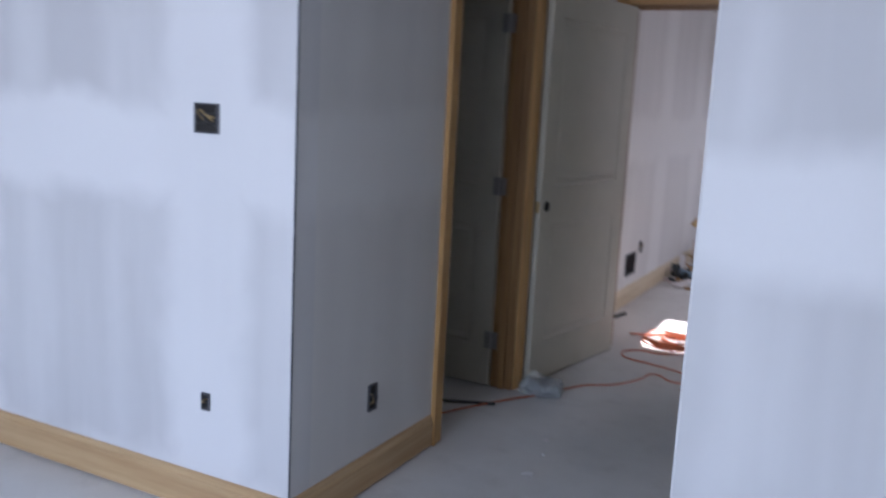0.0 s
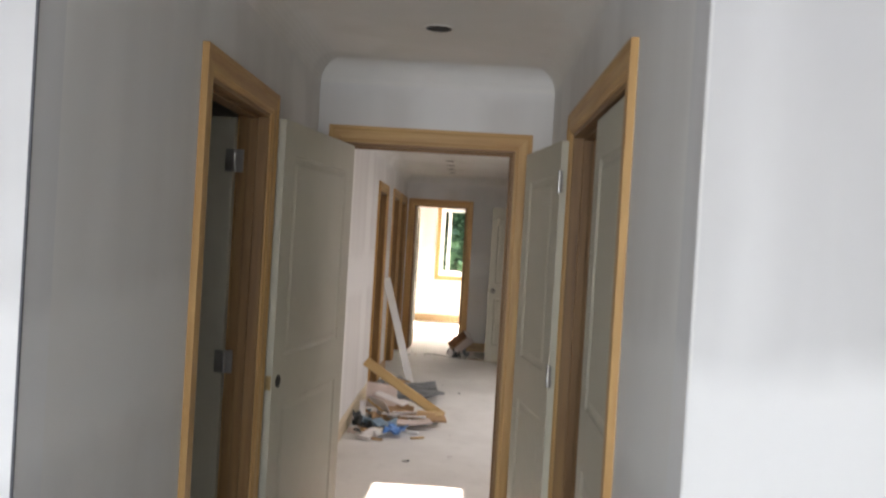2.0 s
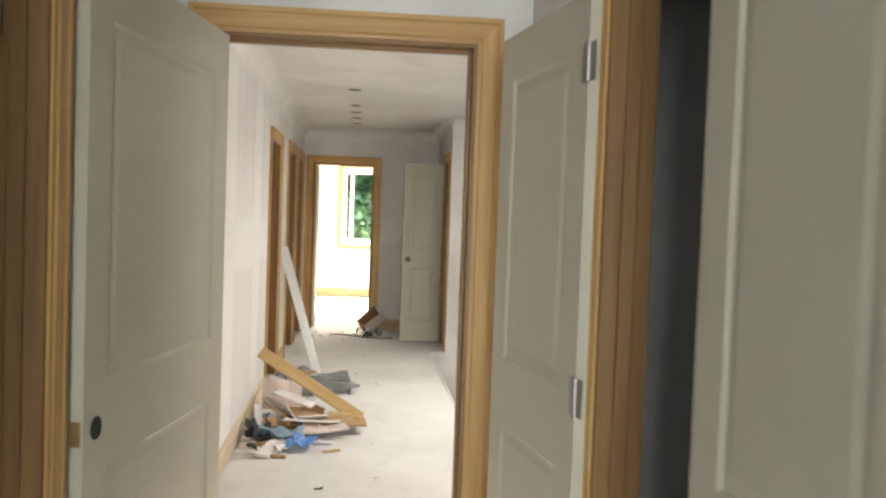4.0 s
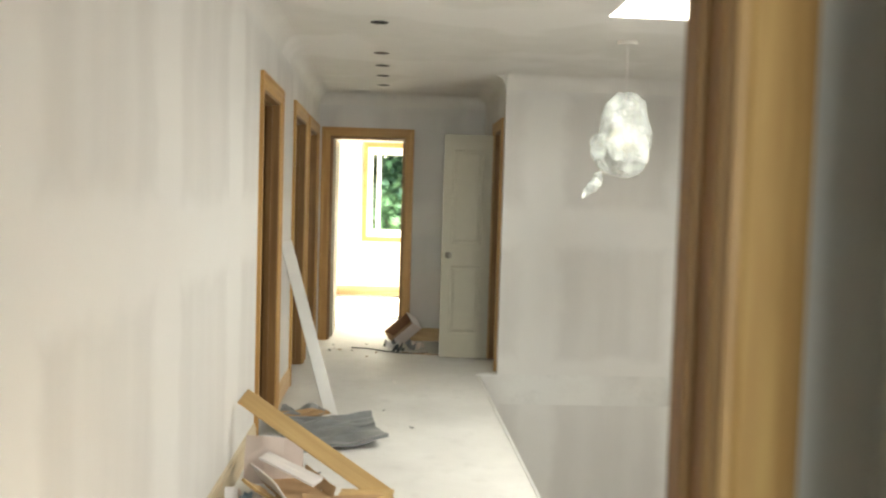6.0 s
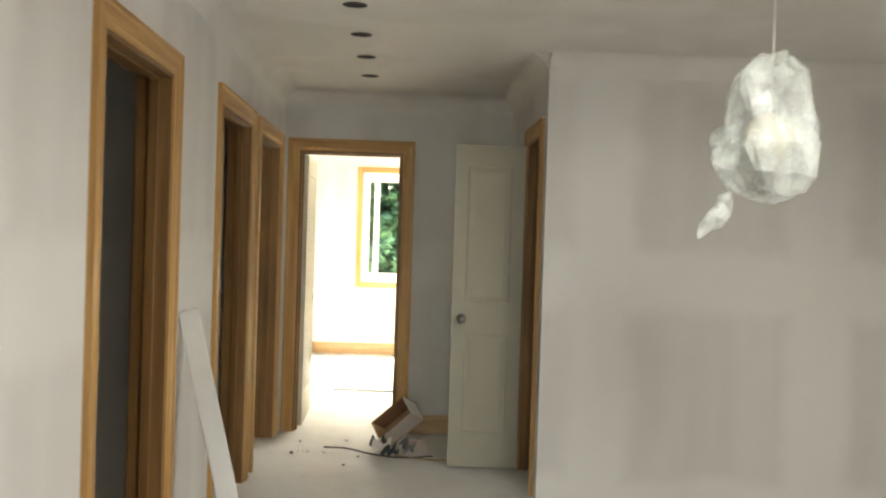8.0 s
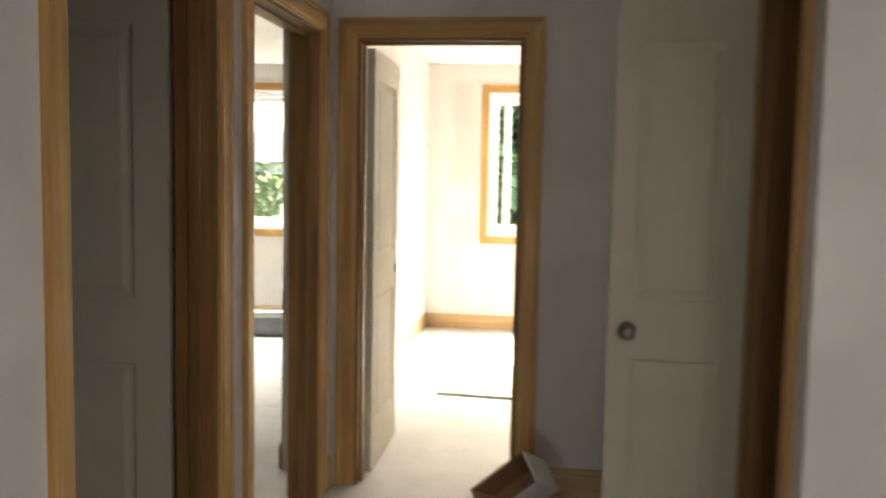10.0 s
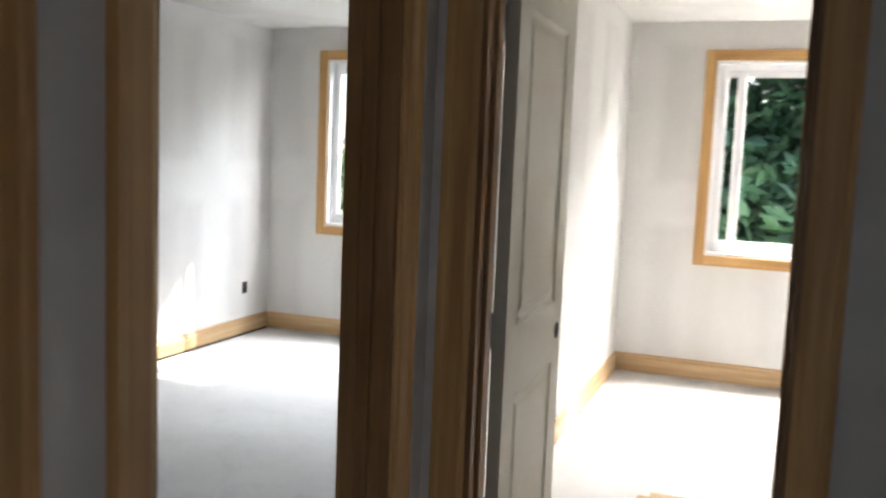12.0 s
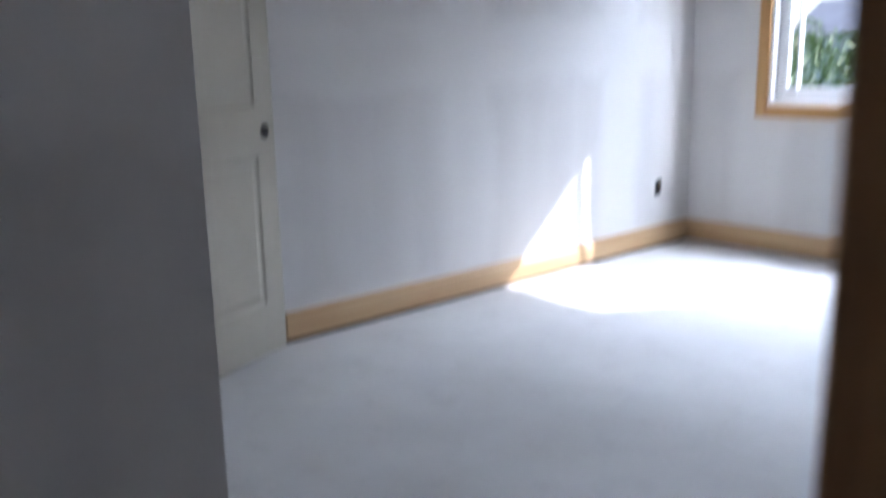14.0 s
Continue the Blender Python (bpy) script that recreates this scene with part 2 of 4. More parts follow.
def prism(bm, outline, axis, a0, a1):
    """Extrudes an outline of (u, v) along axis x, y or z from a0 to a1."""
    def place(u, v, a):
        return {"x": (a, u, v), "y": (u, a, v), "z": (u, v, a)}[axis]
    lo = [bm.verts.new(place(u, v, a0)) for u, v in outline]
    hi = [bm.verts.new(place(u, v, a1)) for u, v in outline]
    n = len(outline)
    bm.faces.new(lo[::-1])
    bm.faces.new(hi)
    for i in range(n):
        bm.faces.new((lo[i], lo[(i + 1) % n], hi[(i + 1) % n], hi[i]))
    bmesh.ops.recalc_face_normals(bm, faces=list(bm.faces))


def cyl(bm, r, depth, m=None, seg=16, r2=None):
    bmesh.ops.create_cone(bm, cap_ends=True, segments=seg, radius1=r, radius2=r if r2 is None else r2, depth=depth,
                          matrix=m or Matrix.Identity(4))


def mesh(name, bm, material, smooth=False):
    me = bpy.data.meshes.new(name)
    bm.to_mesh(me)
    bm.free()
    me.materials.append(material)
    if smooth:
        me.polygons.foreach_set("use_smooth", [True] * len(me.polygons))
    return me


def part(name, bm, material, parent, label="", smooth=False):
    ob = new(name, mesh(name, bm, material, smooth))
    ob.parent = parent
    if label:
        tagged(ob, label)
    return ob


def thing(name, label, category, place=None, group="", kind=""):
    ob = new(name)
    ob.empty_display_size = 0.1
    if place is not None:
        ob.matrix_world = place
    return tagged(ob, label, category, group, kind)


def solid(name, bm, material, label, category="", kind="structure", group="", smooth=False):
    return tagged(new(name, mesh(name, bm, material, smooth)), label, category, group, kind)


def tube(name, points, r, material, parent=None, label="", seg=3):
    """A round cord along points, as a mesh."""
    cu = bpy.data.curves.new(name, 'CURVE')
    cu.dimensions, cu.bevel_depth, cu.bevel_resolution, cu.resolution_u = '3D', r, seg, 6
    sp = cu.splines.new('BEZIER')
    sp.bezier_points.add(len(points) - 1)
    for bp, p in zip(sp.bezier_points, points):
        bp.co = p
        bp.handle_left_type = bp.handle_right_type = 'AUTO'
    tmp = bpy.data.objects.new(name, cu)
    me = bpy.data.meshes.new_from_object(tmp)
    bpy.data.objects.remove(tmp)
    me.materials.clear()
    me.materials.append(material)
    me.polygons.foreach_set("use_smooth", [True] * len(me.polygons))
    ob = new(name, me)
    if parent:
        ob.parent = parent
    if label:
        tagged(ob, label)
    return ob


H = 2.44          # ceiling height
DOOR_H = 2.03     # height of the door openings
CW = 0.085        # casing width
HALL_H, ROOM_H = 2.008, 2.005     # lower heads of the hall doors and of the first corridor room


def wall(name, axis, face, back, a0, a1, z0, z1, holes, material, label):
    """A wall across axis x or y between face and back, from a0 to a1, with holes (a0, a1, z0, z1) that go through."""
    bm = bmesh.new()
    cuts = sorted({a0, a1, *[h[0] for h in holes], *[h[1] for h in holes]})
    lo, hi = min(face, back), max(face, back)
    for p, q in zip(cuts, cuts[1:]):
        mid = (p + q) / 2
        spans, z = [], z0
        for h in sorted([h for h in holes if h[0] < mid < h[1]], key=lambda h: h[2]):
            if h[2] > z:
                spans.append((z, h[2]))
            z = h[3]
        if z < z1:
            spans.append((z, z1))
        for s0, s1 in spans:
            if axis == "x":
                box(bm, lo, hi, p, q, s0, s1)
            else:
                box(bm, p, q, lo, hi, s0, s1)
    bmesh.ops.remove_doubles(bm, verts=bm.verts, dist=0.0005)
    return solid(name, bm, material, label, "wall")


# ---------------------------------------------------------------- floor, ceilings, walls
XL, XR = -1.024, 0.178          # entrance hall, left and right wall faces
CL = -1.107                     # corridor, left wall face
CB = -1.23                      # corridor, back of that wall
YF = -2.90                      # front face of the wall beside the hall mouth
YR = -2.93                      # front face of the wall at its other side
YE, YE2 = 7.71, 7.83            # wall at the corridor's end
YC = 6.12                       # wall at the stair's end
XC = 0.53                       # corridor's narrow end, right wall face
YW = 11.90                      # window wall, inner face
EDGE = 0.36                     # floor's edge at the stair
BX = -4.19                      # bedroom, far side wall

bm = bmesh.new()
box(bm, -5.2, 4.2, -8.7, 0.12, -0.25, 0)
box(bm, -5.2, EDGE, 0.12, 12.05, -0.25, 0)
box(bm, EDGE, 4.2, YC, 12.05, -0.25, 0)
bmesh.ops.remove_doubles(bm, verts=bm.verts, dist=0.0005)
solid("floor", bm, FLOOR, "bare pale subfloor covered with plaster dust", "floor")

bm = bmesh.new()
box(bm, EDGE, 3.3, 0.0, 6.2, -2.75, -2.6)
solid("floor_below", bm, FLOOR, "pale dusty floor at the foot of the stairwell", "floor")

bm = bmesh.new()
SKX0, SKX1, SKY0, SKY1 = 0.79, 1.45, 2.84, 3.85
box(bm, -5.2, 4.2, -8.7, SKY0, H, H + 0.12)
box(bm, -5.2, 4.2, SKY1, 12.05, H, H + 0.12)
box(bm, -5.2, SKX0, SKY0, SKY1, H, H + 0.12)
box(bm, SKX1, 4.2, SKY0, SKY1, H, H + 0.12)
solid("ceiling", bm, CEIL, "white plasterboard ceiling with sanded joints", "ceiling")

bm = bmesh.new()
for x0, x1, y0, y1 in ((SKX0 - 0.03, SKX0, SKY0 - 0.03, SKY1 + 0.03), (SKX1, SKX1 + 0.03, SKY0 - 0.03, SKY1 + 0.03),
                       (SKX0, SKX1, SKY0 - 0.03, SKY0), (SKX0, SKX1, SKY1, SKY1 + 0.03)):
    box(bm, x0, x1, y0, y1, H + 0.12, H + 0.17)
solid("skylight_curb", bm, VINYL, "white frame round the open roof light", "skylight")

# front room and entrance hall
L1 = (-1.868, -1.073)           # dark room door, along y
R1 = (-2.185, -0.965)           # double closet door, along y
D1 = (-0.885, 0.0)               # doorway to the corridor, along x
wall("wall_front_left", "y", YF, YF + 0.11, -5.1, XL, 0, H, [], WALL_NEAR, "bare plasterboard wall with taped joints beside the hall mouth")
wall("wall_hall_left", "x", XL, XL - 0.11, YF + 0.11, 0.0, 0, H, [(*L1, 0, HALL_H)], WALL, "grey unpainted plasterboard hall wall with a door opening")
wall("wall_hall_right", "x", XR, XR + 0.11, YR + 0.11, 0.0, 0, H, [(*R1, 0, HALL_H)], WALL, "grey unpainted plasterboard hall wall with a wide closet opening")
wall("wall_front_right", "y", YR, YR + 0.11, XR, 4.1, 0, H, [], WALL_NEAR, "bare plasterboard wall with smooth filled patches")
wall("wall_doorway", "y", 0.0, 0.12, -1.35, 3.3, 0, H, [(*D1, 0, DOOR_H)], WALL, "plasterboard partition with a cased doorway")
wall("wall_stair_south", "y", 0.0, 0.12, EDGE, 3.3, -2.6, -0.25, [], WALL, "plasterboard wall below floor level in the stairwell")
wall("wall_back", "y", -8.5, -8.65, -5.1, 4.1, 0, H, [(-2.2, 0.4, 0.7, 2.2)], WALL_NEAR, "plain plasterboard wall with a wide window opening")
wall("wall_front_west", "x", -5.1, -5.2, -8.5, 12.0, 0, H, [], WALL_NEAR, "plain plasterboard outer wall")
wall("wall_front_east", "x", 4.1, 4.2, -8.65, 12.0, 0, H, [], WALL_NEAR, "plain plasterboard outer wall")
wall("wall_closet_back", "x", 1.0, 1.08, YR + 0.11, 0.0, 0, H, [], WALL, "plain back wall of the hall closet")
wall("wall_dark_room_side", "x", -3.4, -3.5, YF + 0.11, 12.0 - 5.35, 0, H, [], WALL, "plain side wall of the unlit rooms")
wall("wall_dark_room_end", "y", -0.45, -0.35, -3.4, XL - 0.11, 0, H, [], WALL, "plain end wall of the unlit room")

# corridor
O1, OA, OB = (3.966, 4.726), (5.575, 6.39), (6.675, 7.505)
FE = (-0.998, -0.248)
CDO = (6.30, 6.80)
wall("wall_corridor_left", "x", CL, CB, 0.12, YE, 0, H, [(*O1, 0, ROOM_H), (*OA, 0, DOOR_H), (*OB, 0, DOOR_H), (1.16, 1.42, 0.22, 0.38)],
     WALL, "sanded plasterboard corridor wall with three door openings")
wall("wall_corridor_end", "y", YE, YE2, CB, 0.65, 0, H, [(*FE, 0, DOOR_H)], WALL, "plasterboard wall closing the corridor, with a doorway")
wall("wall_corridor_right", "x", XC, XC + 0.12, YC, YE, 0, H, [(*CDO, 0, DOOR_H)], WALL, "short plasterboard wall with a narrow closet opening")
wall("wall_stair_north", "y", YC, YC + 0.12, XC + 0.12, 3.3, 0, H, [], WALL, "tall plasterboard wall beyond the stairwell with filled joints")
wall("wall_stair_north_lower", "y", YC, YC + 0.12, EDGE, 3.3, -2.6, -0.25, [], WALL, "plasterboard stairwell wall below floor level")
wall("wall_stair_band", "y", YC + 0.002, YC + 0.12, XC + 0.12, 3.3, -0.25, 0.0, [], WALL, "plasterboard band at floor level in the stairwell")
# unseen wall; its opening is added to go with the stair lamp
wall("wall_stair_east", "x", 3.2, 3.3, 0.12, YC, -2.6, H, [(1.5, 2.9, 0.7, 2.0)], WALL, "unseen stairwell side wall with an opening added for the fill lamp")
wall("wall_stair_west", "x", EDGE, EDGE - 0.1, 0.12, YC, -2.6, -0.25, [], WALL, "plasterboard wall under the floor edge")
wall("wall_linen_back", "x", 1.15, 1.25, YC + 0.12, YE, 0, H, [], WALL, "plain back wall of the narrow closet")
wall("wall_mid_partition", "y", 5.1, 5.2, -3.4, CB, 0, H, [], WALL, "plain partition between two unlit rooms")

# rooms at the end
WB = (-3.67, -2.40, 0.885, 2.195)
WC = (-0.74, 0.42, 0.875, 2.185)
wall("wall_windows", "y", YW, YW + 0.15, -5.1, 4.1, 0, H, [WB, WC], WALL, "plasterboard outer wall with two windows")
wall("wall_between_rooms", "x", -1.305, -1.372, YE2, YW, 0, H, [], WALL, "plasterboard partition between the two end rooms")
wall("wall_room_east", "x", 2.2, 2.3, YE2, YW, 0, H, [], WALL, "plasterboard side wall of the end room")
wall("wall_bedroom_west", "x", BX, BX - 0.12, 6.54, YW, 0, H, [(7.95, 8.66, 0, DOOR_H)], WALL, "plasterboard bedroom wall with sanded joints")
wall("wall_bedroom_south", "y", 6.57, 6.45, BX, CB, 0, H, [], WALL, "plasterboard wall at the bedroom's entry")
wall("wall_bedroom_closet", "y", 7.79, 7.67, BX, -2.67, 0, H, [], WALL, "plasterboard closet wall inside the bedroom")
wall("wall_entry_side", "x", -2.67, -2.79, 6.57, 7.67, 0, H, [], WALL, "plasterboard side wall of the bedroom entry")
wall("wall_room_south_east", "y", YE, YE2, 0.65, 2.3, 0, H, [], WALL, "plasterboard wall beside the end doorway")


# coved ceiling edges
def cove(name, axis, face, side, a0, a1, size=0.115):
    """A concave plaster cove along a wall at face, on its side +1 or -1, from a0 to a1."""
    bm = bmesh.new()
    pts = [(face, H - 0.001), (face, H - size)]
    for i in range(1, 8):
        w = i / 8 * math.pi / 2
        pts.append((face + side * size * (1 - math.cos(w)), H - size + size * math.sin(w)))
    pts.append((face + side * size, H - 0.001))
    if axis == "x":
        prism(bm, pts, "y", a0, a1)
    else:
        vs = [(u, v) for u, v in pts]
        prism(bm, vs, "x", a0, a1)
    return solid(name, bm, CEIL, "white plaster cove between wall and ceiling", "cove", smooth=False)


cove("cove_hall_left", "x", XL, 1, YF, 0.0)
cove("cove_hall_right", "x", XR, -1, YR, 0.0)
cove("cove_hall_end", "y", 0.0, -1, XL, XR)
cove("cove_corridor_left", "x", CL, 1, 0.12, YE)
cove("cove_corridor_end", "y", YE, -1, CL, XC)
cove("cove_corridor_right", "x", XC, -1, YC, YE)
cove("cove_stair_north", "y", YC, -1, XC, 3.2)
cove("cove_doorway", "y", 0.12, 1, CL, 3.2)


# baseboards
def baseboard(name, axis, face, side, a0, a1, h=0.14, t=0.016, material=None, gap=0.009):
    bm = bmesh.new()
    pts = [(face, gap), (face + side * t, gap), (face + side * t, h - 0.03), (face + side * (t - 0.006), h - 0.022),
           (face + side * (t - 0.006), h - 0.006), (face + side * 0.004, h), (face, h)]
    prism(bm, pts, "y" if axis == "x" else "x", a0, a1)
    return solid(name, bm, material or BASES["y" if axis == "x" else "x"], "clear pine baseboard, unpainted", "baseboard")


baseboard("baseboard_front_left", "y", YF, -1, -5.1, XL + 0.016)
baseboard("baseboard_hall_left", "x", XL, 1, YF - 0.016, L1[0] - CW)
baseboard("baseboard_front_far", "y", YR, -1, 1.6, 4.1)
baseboard("baseboard_corridor_left", "x", CL, 1, 0.14, O1[0] - CW, material=BASE_PALE)
baseboard("baseboard_corridor_a", "x", CL, 1, O1[1] + CW, OA[0] - CW)
baseboard("baseboard_corridor_b", "x", CL, 1, OB[1] + CW, YE - 0.016)
baseboard("baseboard_corridor_end", "y", YE, -1, FE[1] + CW, XC)
baseboard("baseboard_room_window", "y", YW, -1, -1.305, 2.2)
baseboard("baseboard_room_side", "x", -1.305, 1, 8.75, YW - 0.016)
baseboard("baseboard_bedroom_window", "y", YW, -1, BX, -1.372)
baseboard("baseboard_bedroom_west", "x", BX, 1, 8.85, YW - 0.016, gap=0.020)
# near-black strip that paints the shade in the gap under the baseboard
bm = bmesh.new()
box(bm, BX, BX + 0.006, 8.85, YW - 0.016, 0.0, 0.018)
solid("gap_shade_bedroom_west", bm, HOLE_SHADE, "near-black strip painted as shade beneath the raised pine baseboard", "trim")
baseboard("baseboard_bedroom_east", "x", -1.372, -1, YE2, YW - 0.016)

for n, x, y in (("corner_bead_left", XL, YF), ("corner_bead_right", XR, YR)):
    bm = bmesh.new()
    sx = 1 if x < 0 else -1
    box(bm, min(x - sx * 0.004, x + sx * 0.0015), max(x - sx * 0.004, x + sx * 0.0015), y - 0.0015, y + 0.004, 0.145 if x < 0 else 0.0, H)
    soft_edges(bm, 0.001, 1)
    solid(n, bm, BOXPLASTIC if x < 0 else WHITEWOOD, "thin bare metal corner bead on the wall edge" if x < 0 else "thin plastered corner bead on the wall edge", "trim")

bm = bmesh.new()
box(bm, EDGE - 0.006, EDGE + 0.008, 0.12, YC - 0.1, -0.27, 0.009)
solid("stair_edge_trim", bm, WHITEWOOD, "thin white board along the floor's open edge", "trim")
bm = bmesh.new()
box(bm, EDGE - 0.02, XC, YC - 0.115, YC - 0.095, 0.0, 0.012)
solid("threshold_strip", bm, WHITEWOOD, "thin white strip on the subfloor", "trim")


# ---------------------------------------------------------------- door frames
def door_frame(name, across, face, back, a0, a1, faces=(True, True), label="unpainted pine door frame and casing", head=DOOR_H):
    """Jambs, head, stops and mitred casings of an opening a0..a1 in a wall across axis."""
    top = thing(name, label, "door frame", kind="structure")
    lo, hi = min(face, back), max(face, back)
    t = 0.02

    def put(n, u0, u1, z0, z1, d0, d1, material, lab=""):
        bm = bmesh.new()
        if across == "x":
            box(bm, d0, d1, u0, u1, z0, z1)
        else:
            box(bm, u0, u1, d0, d1, z0, z1)
        soft_edges(bm, 0.002, 1)
        part(n, bm, material, top, lab)
    e = 0.003
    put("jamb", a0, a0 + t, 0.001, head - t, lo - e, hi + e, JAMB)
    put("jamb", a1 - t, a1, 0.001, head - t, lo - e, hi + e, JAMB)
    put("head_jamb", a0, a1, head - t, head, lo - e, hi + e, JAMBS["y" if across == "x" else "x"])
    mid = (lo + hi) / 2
    # stops share the darkened jamb wood, so their shade is in the colour
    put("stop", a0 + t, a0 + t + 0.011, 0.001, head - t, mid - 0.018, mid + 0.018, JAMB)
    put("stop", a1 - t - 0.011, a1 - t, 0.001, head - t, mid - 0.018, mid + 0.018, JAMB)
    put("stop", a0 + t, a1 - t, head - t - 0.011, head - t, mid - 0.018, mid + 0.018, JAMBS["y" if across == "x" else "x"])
    r = 0.006
    for use, f, side in ((faces[0], face, 1 if face > back else -1), (faces[1], back, 1 if back > face else -1)):
        if not use:
            continue
        for leg, (u_in, u_out) in enumerate(((a0 + r, a0 + r - CW), (a1 - r, a1 - r + CW))):
            bm = bmesh.new()
            z_in, z_out = head - r, head - r + CW
            steps = [(0.0, 0.010), (0.14, 0.012), (0.2, 0.0165), (0.75, 0.0165), (0.82, 0.021), (1.0, 0.021)]
            rows_lo, rows_hi = [], []
            for k, d in steps:
                u = u_in + (u_out - u_in) * k
                zz = z_in + (z_out - z_in) * k
                p = f + side * d
                rows_lo.append(bm.verts.new((p, u, 0.002) if across == "x" else (u, p, 0.002)))
                rows_hi.append(bm.verts.new((p, u, zz) if across == "x" else (u, p, zz)))
            ends = []
            for u, zz in ((u_in, z_in), (u_out, z_out)):
                ends.append((bm.verts.new((f, u, 0.002) if across == "x" else (u, f, 0.002)),
                             bm.verts.new((f, u, zz) if across == "x" else (u, f, zz))))
            for i in range(len(steps) - 1):
                bm.faces.new((rows_lo[i], rows_lo[i + 1], rows_hi[i + 1], rows_hi[i]))
            bm.faces.new((ends[0][0], rows_lo[0], rows_hi[0], ends[0][1]))
            bm.faces.new((ends[1][0], rows_lo[-1], rows_hi[-1], ends[1][1]))
            bm.faces.new([ends[0][1], *rows_hi, ends[1][1]])
            bm.faces.new([ends[0][0], *rows_lo, ends[1][0]])
            bmesh.ops.recalc_face_normals(bm, faces=list(bm.faces))
            part("casing", bm, PINE, top)
        bm = bmesh.new()
        z_in, z_out = head - r, head - r + CW
        steps = [(0.0, 0.010), (0.14, 0.012), (0.2, 0.0165), (0.75, 0.0165), (0.82, 0.021), (1.0, 0.021)]
        left, right = [], []
        for k, d in [(0.0, 0.0)] + steps + [(1.0, 0.0)]:
            zz = z_in + (z_out - z_in) * k
            p = f + side * d
            ul, ur = a0 + r - CW * k, a1 - r + CW * k
            left.append(bm.verts.new((p, ul, zz) if across == "x" else (ul, p, zz)))
            right.append(bm.verts.new((p, ur, zz) if across == "x" else (ur, p, zz)))
        for i in range(len(left) - 1):
            bm.faces.new((left[i], right[i], right[i + 1], left[i + 1]))
        bm.faces.new(left)
        bm.faces.new(right[::-1])
        bmesh.ops.recalc_face_normals(bm, faces=list(bm.faces))
        part("head_casing", bm, PINES["y" if across == "x" else "x"], top)
    return top


door_frame("door_frame_1", "x", XL, XL - 0.11, *L1, head=HALL_H)
door_frame("door_frame_2", "x", XR, XR + 0.11, *R1, faces=(True, False), head=HALL_H)
door_frame("door_frame_3", "y", 0.0, 0.12, *D1)
door_frame("door_frame_4", "x", CL, CB, *O1, head=ROOM_H)
door_frame("door_frame_5", "x", CL, CB, *OA)
door_frame("door_frame_6", "x", CL, CB, *OB)
door_frame("door_frame_7", "y", YE, YE2, *FE)
door_frame("door_frame_8", "x", XC, XC + 0.12, *CDO, faces=(True, False))


# ---------------------------------------------------------------- doors
def door(label, width, hinge, angle, flip=1, knob="hole", hinges=True, height=2.0, pins=1):
    """A two-panel door that hangs at hinge (x, y) and points along angle (degrees from +x); flip: the side of the hinge pins."""
    top = thing("door", label, "door", pose(hinge[0], hinge[1], 0.0, 0, 0, angle), group="panel doors")
    t = 0.035
    s = min(0.115, width * 0.19)
    zs = [0.012, 0.225, 0.835, 1.03, height - 0.135, height]
    bm = bmesh.new()
    box(bm, 0.004, s, -t / 2, t / 2, zs[0], zs[5])
    box(bm, width - s, width - 0.004, -t / 2, t / 2, zs[0], zs[5])
    for z0, z1 in ((zs[0], zs[1]), (zs[2], zs[3]), (zs[4], zs[5])):
        box(bm, s, width - s, -t / 2, t / 2, z0, z1)
    bmesh.ops.remove_doubles(bm, verts=bm.verts, dist=0.0003)
    slab = part("slab", bm, DOOR, top)
    for z0, z1 in ((zs[1], zs[2]), (zs[3], zs[4])):
        bm = bmesh.new()
        x0, x1 = s, width - s
        rings = [(0.0, t / 2 - 0.001), (0.010, t / 2 - 0.007), (0.022, t / 2 - 0.007), (0.042, t / 2 - 0.002)]
        for sgn in (1, -1):
            loops = []
            for o, d in rings:
                loops.append([bm.verts.new(p) for p in ((x0 + o, sgn * d, z0 + o), (x1 - o, sgn * d, z0 + o),
                                                        (x1 - o, sgn * d, z1 - o), (x0 + o, sgn * d, z1 - o))])
            for a, c in zip(loops, loops[1:]):
                for i in range(4):
                    f = (a[i], a[(i + 1) % 4], c[(i + 1) % 4], c[i])
                    bm.faces.new(f if sgn < 0 else f[::-1])
            bm.faces.new(loops[-1] if sgn < 0 else loops[-1][::-1])
        part("panel", bm, DOOR, slab)
    if knob:
        bm = bmesh.new()
        for sgn in (1, -1):
            m = pose(width - 0.065, sgn * (t / 2), 0.93, 90, 0, 0)
            if knob == "knob":
                cyl(bm, 0.03, 0.012, m, 20)
                cyl(bm, 0.011, 0.05, m @ pose(0, 0, -sgn * 0.025), 12)
                bmesh.ops.create_uvsphere(bm, u_segments=16, v_segments=10, radius=0.026, matrix=m @ pose(0, 0, -sgn * 0.055))
            else:
                # flat disc whose blackness is painted in place of a drilled bore's shade
                cyl(bm, 0.027, 0.003, m, 20)
        part("knob" if knob == "knob" else "lock_bore", bm, METAL if knob == "knob" else HOLE_SHADE, slab,
             "dull dark metal knob" if knob == "knob" else "lock bore, its unlit depth painted as a near-black disc", smooth=knob == "knob")
        bm = bmesh.new()
        box(bm, width - 0.005, width - 0.002, -0.012, 0.012, 0.90, 0.958)
        cyl(bm, 0.009, 0.006, pose(width - 0.002, 0, 0.93, 0, 90, 0), 12)
        part("latch_plate", bm, BRASS, slab, "brass latch plate")
    if hinges:
        for z in (0.25, 1.03, 1.81):
            bm = bmesh.new()
            cyl(bm, 0.0075, 0.09, pose(-0.004, flip * (t / 2 + 0.005), z), 12)
            box(bm, -0.036, -0.004, flip * (t / 2) - 0.0015, flip * (t / 2) + 0.0015, z - 0.044, z + 0.044)
